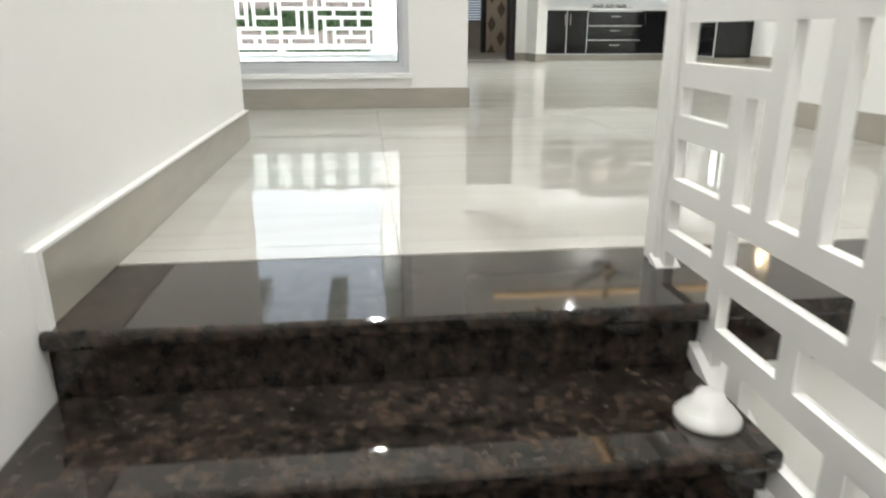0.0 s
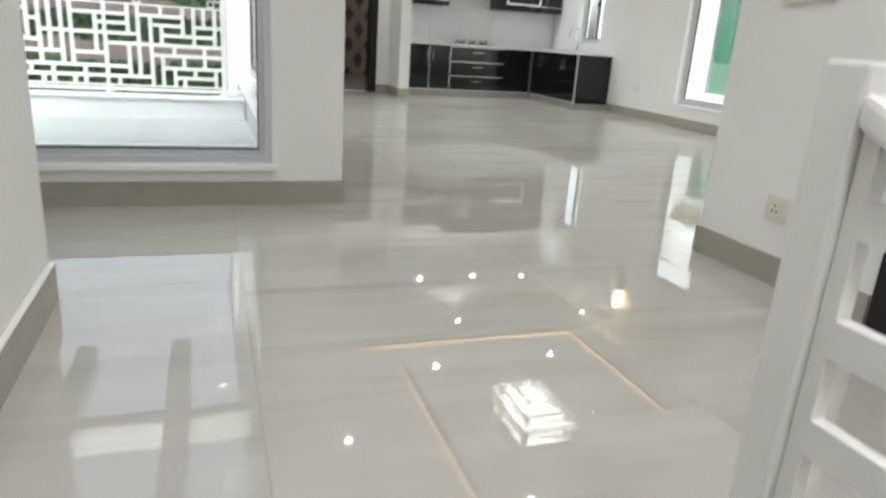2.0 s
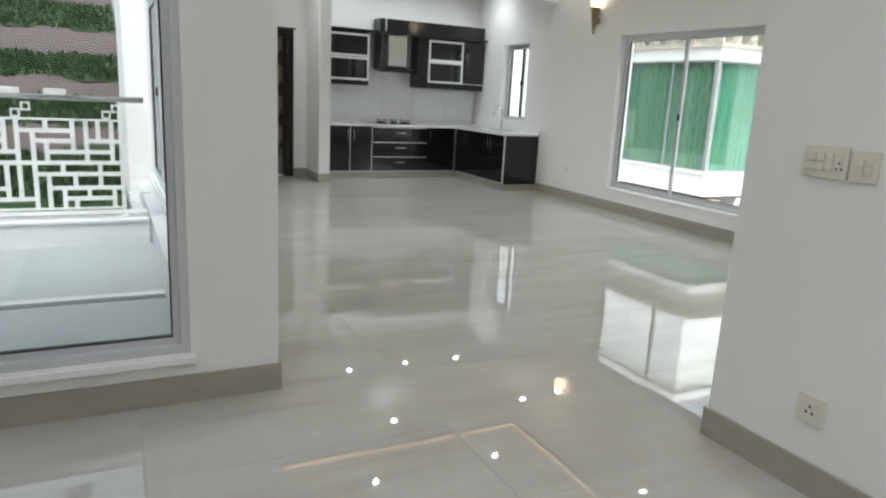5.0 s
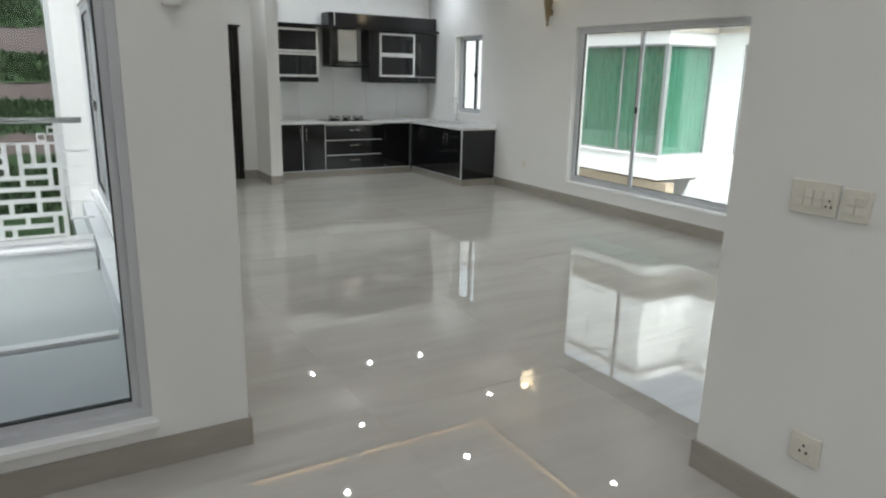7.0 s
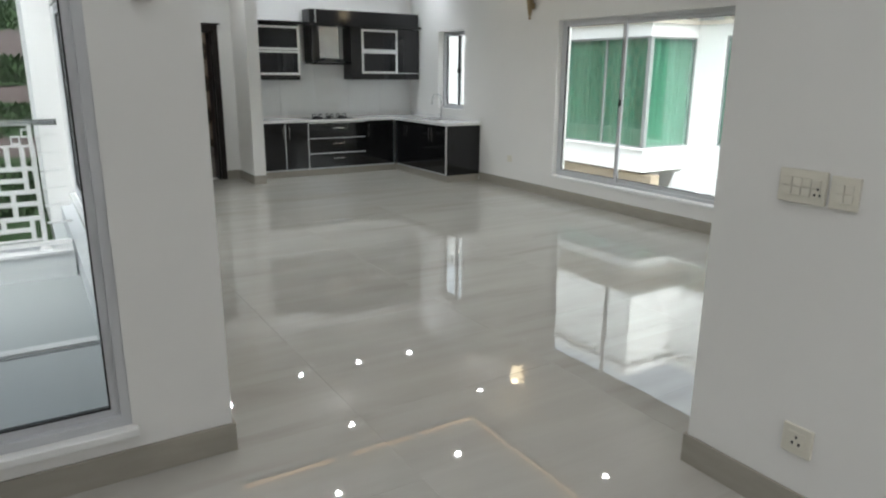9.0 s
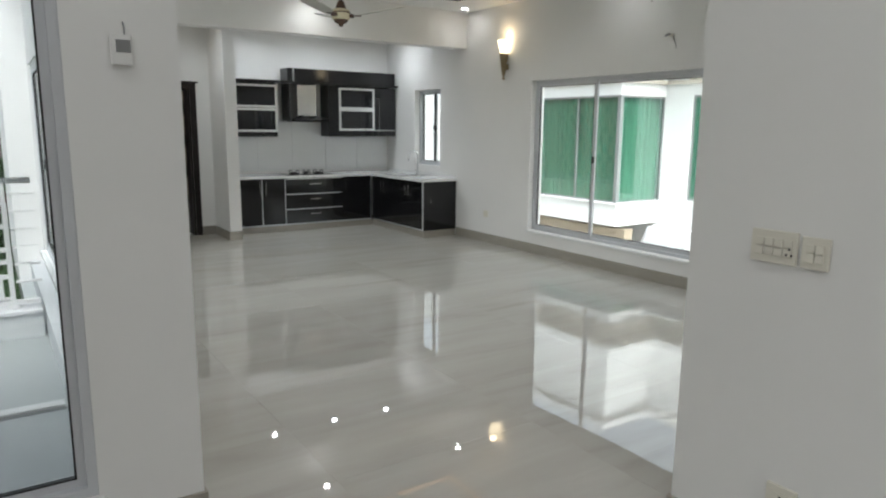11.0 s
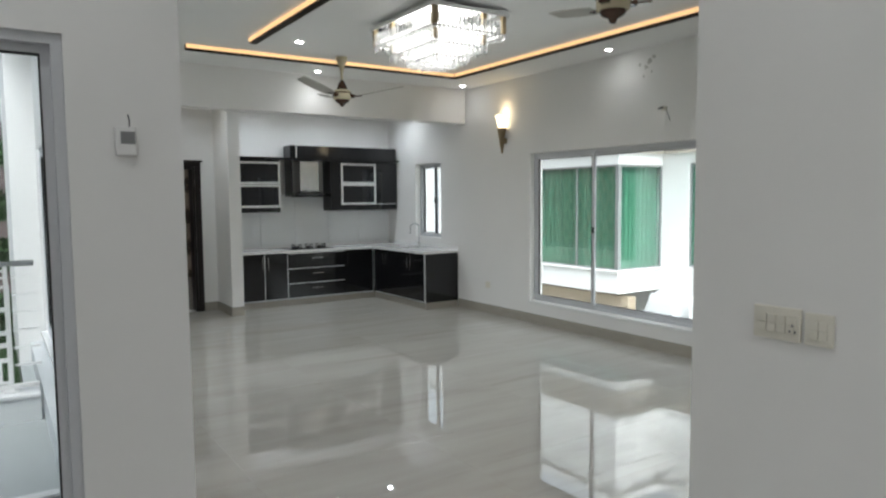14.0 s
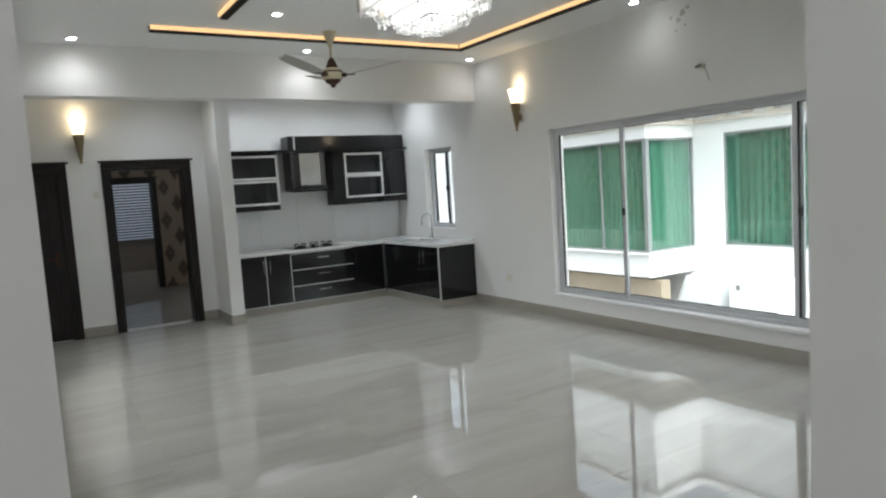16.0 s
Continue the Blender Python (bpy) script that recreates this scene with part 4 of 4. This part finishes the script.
switch_plate("switch_plate", 3.205, 3.298, 1.178, 1.285, 2, "ivory plastic double switch plate on white wall")
so = switch_plate("wall_socket", 3.225, 3.335, 0.275, 0.385, 0, "ivory plastic three-pin wall socket")
part("face", boxes((2.712, 2.716, 3.247, 3.313, 0.297, 0.363), bevel=0.002), PLASTIC, so)
for dy, dz in ((0.0, 0.014), (-0.012, -0.01), (0.012, -0.01)):
    part("pin_hole", boxes((2.7105, 2.7118, 3.28 + dy - 0.004, 3.28 + dy + 0.004, 0.33 + dz - 0.005, 0.33 + dz + 0.005)), GASKET, so)

th = empty("thermostat", (0.907, 4.82, 1.885), "small white wall thermostat with grey screen", "thermostat")
part("body", boxes((0.872, 0.942, 4.795, 4.8195, 1.835, 1.94), bevel=0.006), RAILW, th)
part("screen", boxes((0.888, 0.936, 4.793, 4.796, 1.878, 1.922)), GREYP, th)
part("wire", tube([(0.92, 4.812, 1.94), (0.922, 4.814, 1.965), (0.918, 4.816, 1.985)], 0.003, 6), GREYP, th)

ws = empty("wall_socket", (6.76, 10.3, 0.33), "white plastic wall socket low on white wall", "socket")
part("plate", boxes((6.750, 6.7595, 10.25, 10.36, 0.28, 0.38), bevel=0.003), PLASTIC, ws)
ps = empty("switch_plate", (1.9, 12.5, 1.95), "small white switch plate beside the door frame", "switch")
part("plate", boxes((1.86, 1.925, 12.488, 12.4995, 1.78, 1.86), bevel=0.003), PLASTIC, ps)
part("rocker", boxes((1.875, 1.91, 12.484, 12.488, 1.795, 1.845), bevel=0.001), PLASTIC, ps)
br = empty("wall_bracket", (6.76, 7.05, 2.64), "small grey metal wall bracket with dangling wire", "bracket")
part("arm", tube([(6.757, 7.05, 2.64), (6.70, 7.05, 2.65), (6.66, 7.07, 2.63)], 0.012, 8), GREYP, br)
part("mount", lathe([(0.03, 0.0), (0.03, 0.03)], 14, (6.735, 7.05, 2.625)), PLASTIC, br)
part("wire", tube([(6.75, 7.04, 2.63), (6.745, 7.0, 2.56), (6.755, 6.99, 2.50)], 0.004, 6), GREYP, br)
bm = bmesh.new()
for y, z, r in ((7.28, 3.2, 0.035), (7.33, 3.14, 0.03), (7.22, 3.24, 0.025), (7.42, 3.18, 0.02), (7.36, 3.04, 0.018), (7.25, 3.08, 0.015)):
    rg = random.Random(int(y * 1000))
    vs = [bm.verts.new((6.758, y + r * rg.uniform(0.6, 1.3) * math.cos(a), z + r * rg.uniform(0.6, 1.3) * math.sin(a))) for a in [2 * math.pi * k / 11 for k in range(11)]]
    bm.faces.new(vs)
structure("wall_patch", bm, STAIN, "patch of peeled paint high on white wall", "stain")

# The living room with its kitchen was drawn on a larger grid: bring it to its true size about the entrance.
ROOM = Matrix.Translation((0.75, 2.4, 1.65)) @ Matrix.Scale(0.94, 4) @ Matrix.Translation((-0.75, -2.4, -1.65))
ROOM_PARTS = ("wall_east", "wall_kitchen_pier", "wall_kitchen_back", "beam", "ceiling_living", "window_2", "window_3", "base_cabinet", "drawer_cabinet", "corner_cabinet", "sink_cabinet", "end_panel", "worktop", "kitchen_sink", "kitchen_tap", "gas_hob", "wall_cabinet", "cornice_shelf", "top_cabinet", "cooker_hood", "wall_tile", "ceiling_light_bar", "chandelier", "ceiling_fan", "wall_bracket", "wall_patch")


def to_size(ob):
    if ob.type == "MESH":
        if ob.parent:
            ob.data.transform(Matrix.Scale(0.94, 4))
        else:
            ob.data.transform(ROOM)
    else:
        ob.location = ROOM @ ob.location


for ob in list(bpy.data.objects):
    head = ob
    while head.parent:
        head = head.parent
    kind_of = head.name.split(".")[0]
    in_room = head.location.y > 5 and head.location.z < 3.4 and head.location.y < 14
    if kind_of in ROOM_PARTS or (in_room and kind_of in ("downlight", "downlight_lamp")) or (in_room and head.location.x > 6 and kind_of in ("wall_sconce", "sconce_lamp", "wall_socket")):
        to_size(ob)

pl = empty("cabinet_plinth", (5.0, 12.3, 0), "grey-beige tiled plinth under the kitchen units", "plinth", kind="structure")
part("front_face", boxes((3.45, 5.81, 12.20, 12.72, 0.0, 0.0985)), SKIRT, pl)
part("return_face", boxes((5.81, 6.385, 10.59, 12.70, 0.0, 0.0985)), SKIRT, pl)

# ---- balcony ----
structure("balcony_floor", boxes((-3.2, 0.873, 5.05, 8.06, -0.10, 0.06), (0.64, 0.873, 8.06, 10.0, -0.10, 0.06)), DECK, "pale grey balcony floor", "floor")
structure("balcony_coping", boxes((-3.2, 0.72, 7.82, 8.08, 0.242, 0.27), bevel=0.005), EXTW, "white painted coping on the balcony kerb", "coping")
structure("balcony_kerb", boxes((-3.2, 0.72, 7.84, 8.06, 0.06, 0.24), (0.74, 0.873, 5.05, 10.0, 0.06, 0.26)), BALW, "white painted kerb round the balcony", "kerb")
structure("balcony_threshold", boxes((-3.2, 0.72, 6.28, 6.36, 0.06, 0.075)), MARBLE, "white marble strip across the balcony floor", "strip")
structure("threshold_joint", boxes((-3.2, 0.72, 6.24, 6.278, 0.06, 0.064)), GREYP, "dark joint beside the marble strip", "joint")
pg = empty("pergola", (-0.9, 6.6, 2.6), "white concrete pergola beams over the balcony", "pergola")
for x in (-2.0, -1.0, 0.0):
    part("beam", boxes((x - 0.11, x + 0.11, 5.05, 8.9, 2.66, 2.90)), EXTW, pg)
part("cross_beam", boxes((-3.2, 0.66, 7.0, 7.2, 2.60, 2.88)), EXTW, pg)

# ---- neighbouring house ----
FX, BX, BY = 12.79, 11.38, 11.85        # main wall face, bay face, side face of the bay
nb = empty("neighbour_house", (14.0, 11, -3.6), "white rendered house with green-curtained bay window and bracketed eaves", "house")
part("wall", boxes((FX, FX + 0.25, 0.0, 8.40, -3.6, 4.8), (FX, FX + 0.25, 8.40, 11.18, -3.6, 0.15), (FX, FX + 0.25, 8.40, 11.18, 2.35, 4.8), (FX, FX + 0.25, 11.18, 22, -3.6, 4.8), (FX + 0.25, 19, 22, 22.25, -3.6, 4.8)), EXTW, nb)
part("bay", boxes((BX, FX, BY, 14.6, -0.40, 0.05), (BX, FX, BY, 14.6, 2.33, 4.8)), EXTW, nb)
part("bay_sill", boxes((BX - 0.05, FX, BY - 0.05, 14.65, 0.05, 0.09), bevel=0.006), EXTW, nb)
part("bay_end", boxes((BX + 0.06, FX, 14.45, 14.58, 0.09, 2.33)), EXTW, nb)
part("corner_post", boxes((BX + 0.01, BX + 0.07, BY + 0.01, BY + 0.07, 0.09, 2.33)), GREY_FRAME, nb)
part("roof", boxes((FX - 0.1, 19.2, -0.2, 22.4, 4.8, 4.95), (BX - 0.1, FX - 0.1, BY - 0.1, 14.7, 4.8, 4.95)), EXTW, nb)
# eaves band that follows the bay, with a small fascia and brackets under it
OV = 0.42
part("eaves", boxes((FX - OV, FX, 0.0, BY - OV, 2.92, 3.08), (BX - OV, FX, BY - OV, BY, 2.92, 3.08), (BX - OV, BX, BY, 15.0, 2.92, 3.08)), EXTW, nb)
part("moulding", boxes((FX - 0.10, FX, 0.0, BY - 0.1, 2.58, 2.66), (BX - 0.10, FX - 0.1, BY - 0.10, BY, 2.58, 2.66), (BX - 0.10, BX, BY, 14.7, 2.58, 2.66)), STONE, nb)


def bracket(at, out, w=0.16):
    """Scrolled bracket under the eaves, growing outwards with height; out is the outward direction."""
    bm = bmesh.new()
    side = Vector((-out[1], out[0], 0)) * (w / 2)
    prof = [(0.0, 2.66), (0.12, 2.66), (0.20, 2.72), (0.24, 2.80), (0.36, 2.84), (0.38, 2.92), (0.0, 2.92)]
    ends = [[bm.verts.new(Vector((at[0] + out[0] * d, at[1] + out[1] * d, z)) + side * k) for d, z in prof] for k in (-1, 1)]
    for i in range(len(prof)):
        j = (i + 1) % len(prof)
        bm.faces.new((ends[0][i], ends[0][j], ends[1][j], ends[1][i]))
    bm.faces.new(list(reversed(ends[0])))
    bm.faces.new(ends[1])
    part("bracket", bm, STONE, nb)


for k in range(22):
    bracket((FX, 0.6 + k * 0.50), (-1, 0))
for k in range(6):
    bracket((BX, BY + 0.12 + k * 0.50), (-1, 0))
for k in range(3):
    bracket((BX + 0.15 + k * 0.46, BY), (0, -1))


def green_window(axis, at, a0, a1, z0, z1, mull, seed, grille=None):
    def bx(a, b, c, d, d0, d1):
        return (at + d0, at + d1, a, b, c, d) if axis == "x" else (a, b, at + d0, at + d1, c, d)
    f = 0.04
    dims = [bx(a0, a1, z0, z0 + f, 0, 0.05), bx(a0, a1, z1 - f, z1, 0, 0.05), bx(a0, a0 + f, z0 + f, z1 - f, 0, 0.05), bx(a1 - f, a1, z0 + f, z1 - f, 0, 0.05)]
    dims += [bx(m - 0.02, m + 0.02, z0 + f, z1 - f, 0, 0.05) for m in mull]
    w = part("window", boxes(*dims), GREY_FRAME, nb)
    g = part("pane", boxes(bx(a0 + f, a1 - f, z0 + f, z1 - f, 0.02, 0.026)), GREEN_GLASS, w)
    g.visible_shadow = False
    if grille:
        p, q = grille
        bars = [bx(p, q, z, z + 0.014, 0.055, 0.067) for z in [z0 + 0.12 + 0.17 * k for k in range(int((z1 - z0 - 0.2) / 0.17))]]
        bars += [bx(u, u + 0.014, z0 + f, z1 - f, 0.068, 0.08) for u in (p, (p + q) / 2, q)]
        part("grille", boxes(*bars), GRILLE, w, "pale green security grille")
    rg = random.Random(seed)
    bm, n, prev = bmesh.new(), int((a1 - a0) / 0.02), None
    ph = rg.uniform(0, 6)
    for i in range(n + 1):
        a = a0 + (a1 - a0) * i / n
        d = 0.11 + 0.022 * math.sin(a * 42 + ph) + 0.012 * math.sin(a * 97 + ph * 2)
        p = (at + d, a) if axis == "x" else (a, at + d)
        q = [bm.verts.new((*p, z0)), bm.verts.new((*p, z1))]
        if prev:
            bm.faces.new((prev[0], q[0], q[1], prev[1])).smooth = True
        prev = q
    part("curtain", bm, CURTAIN, w, "green hanging curtain")


green_window("x", BX + 0.02, BY + 0.07, 14.45, 0.09, 2.33, (13.1,), 1)
green_window("y", BY + 0.02, BX + 0.07, FX, 0.09, 2.33, (), 2, (BX + 0.32, BX + 0.80))
green_window("x", FX + 0.04, 8.40, 11.18, 0.15, 2.35, (9.8,), 3)
green_window("x", FX - 0.04, 17.4, 18.0, 0.6, 2.1, (), 4)
part("terrace", boxes((10.2, FX, 0.0, 22.0, -1.70, -1.42)), EXTW, nb)
tw = tagged(part("terrace_wall", boxes((11.55, 11.8, 11.72, 15.8, -1.42, -0.47)), TAN), "low tan rendered wall under the bay window", "wall", kind="structure")
bm = bmesh.new()
n = 24
grid = [[None] * (n + 1) for _ in range(n + 1)]
for i in range(n + 1):
    for j in range(n + 1):
        u, v = i / n * 2 - 1, j / n * 2 - 1
        r = max(abs(u), abs(v))
        z = -0.38 - 1.04 * max(0, (r - 0.5) / 0.5) ** 0.9 + 0.05 * math.sin(9 * u + 3 * v) * (0.3 + r)
        grid[i][j] = bm.verts.new((12.23 + 0.50 * u, 11.20 + 0.56 * v, max(z, -1.418)))
for i in range(n):
    for j in range(n):
        bm.faces.new((grid[i][j], grid[i + 1][j], grid[i + 1][j + 1], grid[i][j + 1])).smooth = True
tagged(part("covered_object", bm, CLOTH), "bulky object draped in white plastic sheet on terrace", "cover")

ac = empty("outdoor_unit", (12.3, 10.05, -1.42), "white boxed outdoor unit on the neighbour's terrace", "unit")
part("casing", boxes((12.0, 12.65, 9.6, 10.55, -1.42, -0.36), bevel=0.02), EXTW, ac)
part("valve", boxes((11.985, 12.0, 10.32, 10.40, -0.58, -0.48)), GREYP, ac)

# ---- hillside and ground ----
structure("ground", boxes((-400, 400, -400, 400, -3.75, -3.6)), EARTH, "bare earth ground reaching to the horizon", "ground")


def bank(name, y0, y1, material, label, kind_name):
    bm = bmesh.new()
    nx, ny = 90, 5
    z = lambda y: -0.5 + 0.272 * (y - 12)
    rows = [[bm.verts.new((-30 + 30.85 * i / nx, y0 + (y1 - y0) * j / ny, z(y0 + (y1 - y0) * j / ny) + 0.10 * noise.noise((i * 0.45, y0 + j * 0.9, 0)))) for i in range(nx + 1)] for j in range(ny + 1)]
    for a, b in zip(rows, rows[1:]):
        for i in range(nx):
            bm.faces.new((a[i], a[i + 1], b[i + 1], b[i])).smooth = True
    tagged(part(name, bm, material), label, kind_name, kind="structure")


for y0, y1, soil in ((9.0, 14.5, 0), (14.5, 15.6, 1), (15.6, 17.3, 0), (17.3, 18.6, 1), (18.6, 20.6, 0), (20.6, 23.2, 1), (23.2, 26.8, 0), (26.8, 31.0, 1)):
    bank("soil_bank" if soil else "grass_bank", y0 - 0.12, y1 + 0.12, SOIL if soil else GRASS, "bare brown soil terrace bank" if soil else "green grass terrace bank", "bank")
rg = random.Random(9)
bm = bmesh.new()
for y0, y1 in ((12.5, 14.4), (15.6, 17.3), (18.6, 20.6), (23.2, 26.8)):
    for _ in range(5200):
        x, y = rg.uniform(-14, 0.8), rg.uniform(y0, y1)
        z = -0.5 + 0.272 * (y - 12) + 0.02
        a, h = rg.uniform(0, 6.28), rg.uniform(0.05, 0.13)
        dx, dy = 0.05 * math.cos(a), 0.05 * math.sin(a)
        bm.faces.new([bm.verts.new(p) for p in ((x - dx, y - dy, z - 0.05), (x + dx, y + dy, z - 0.05), (x + rg.uniform(-0.08, 0.08), y + rg.uniform(-0.1, 0.02), z + h))])
tagged(part("grass_tufts", bm, GRASS), "rough green grass tufts on the terraces", "grass", kind="stuff")
fe = empty("sheet_fence", (-6, 30, 4.4), "striped dark and pale corrugated sheet fence on the hill", "fence")
for k in range(60):
    x = -28.5 + k * 0.5
    part("sheet", boxes((x, x + 0.5, 30.0 + 0.03 * (k % 2), 30.06 + 0.03 * (k % 2), 4.2, 6.1)), FENCE_D if k % 2 else FENCE_L, fe)

# ---- floor tiles, laid last ----
TX, TY = 1.2, 0.6
meshes = {}


def tile_mesh(w, d):
    key = (round(w, 3), round(d, 3))
    if key not in meshes:
        bm = boxes((0, w, 0, d, -0.008, 0.0))
        me = bpy.data.meshes.new("floor_tile")
        bm.to_mesh(me)
        bm.free()
        me.materials.append(TILE)
        meshes[key] = me
    return meshes[key]


floor = empty("floor", (2.5, 6, 0), "polished grey-beige porcelain tile floor with soft veins", "floor", kind="structure")
lay = random.Random(21)
for rx0, rx1, ry0, ry1 in ((-2.13, 2.73, 1.712, 3.5), (-2.13, 6.5, 3.5, 4.9), (0.873, 6.5, 4.9, 12.73)):
    j0 = math.floor(ry0 / TY)
    for j in range(j0, math.ceil(ry1 / TY)):
        i0 = math.floor((rx0 - 0.5) / TX)
        for i in range(i0, math.ceil((rx1 + 0.5) / TX)):
            x0, x1 = max(rx0, 0.5 + (i - 0) * TX), min(rx1, 0.5 + (i + 1) * TX)
            y0, y1 = max(ry0, j * TY), min(ry1, (j + 1) * TY)
            if x1 - x0 < 0.02 or y1 - y0 < 0.02:
                continue
            t = new("tile", tile_mesh(x1 - x0 - 0.0008, y1 - y0 - 0.0005))
            t.location = (x0 - floor.location.x, y0 - floor.location.y, 0)
            t.rotation_euler = (lay.uniform(-0.0006, 0.0006), lay.uniform(-0.0004, 0.0004), 0)
            t.parent = floor
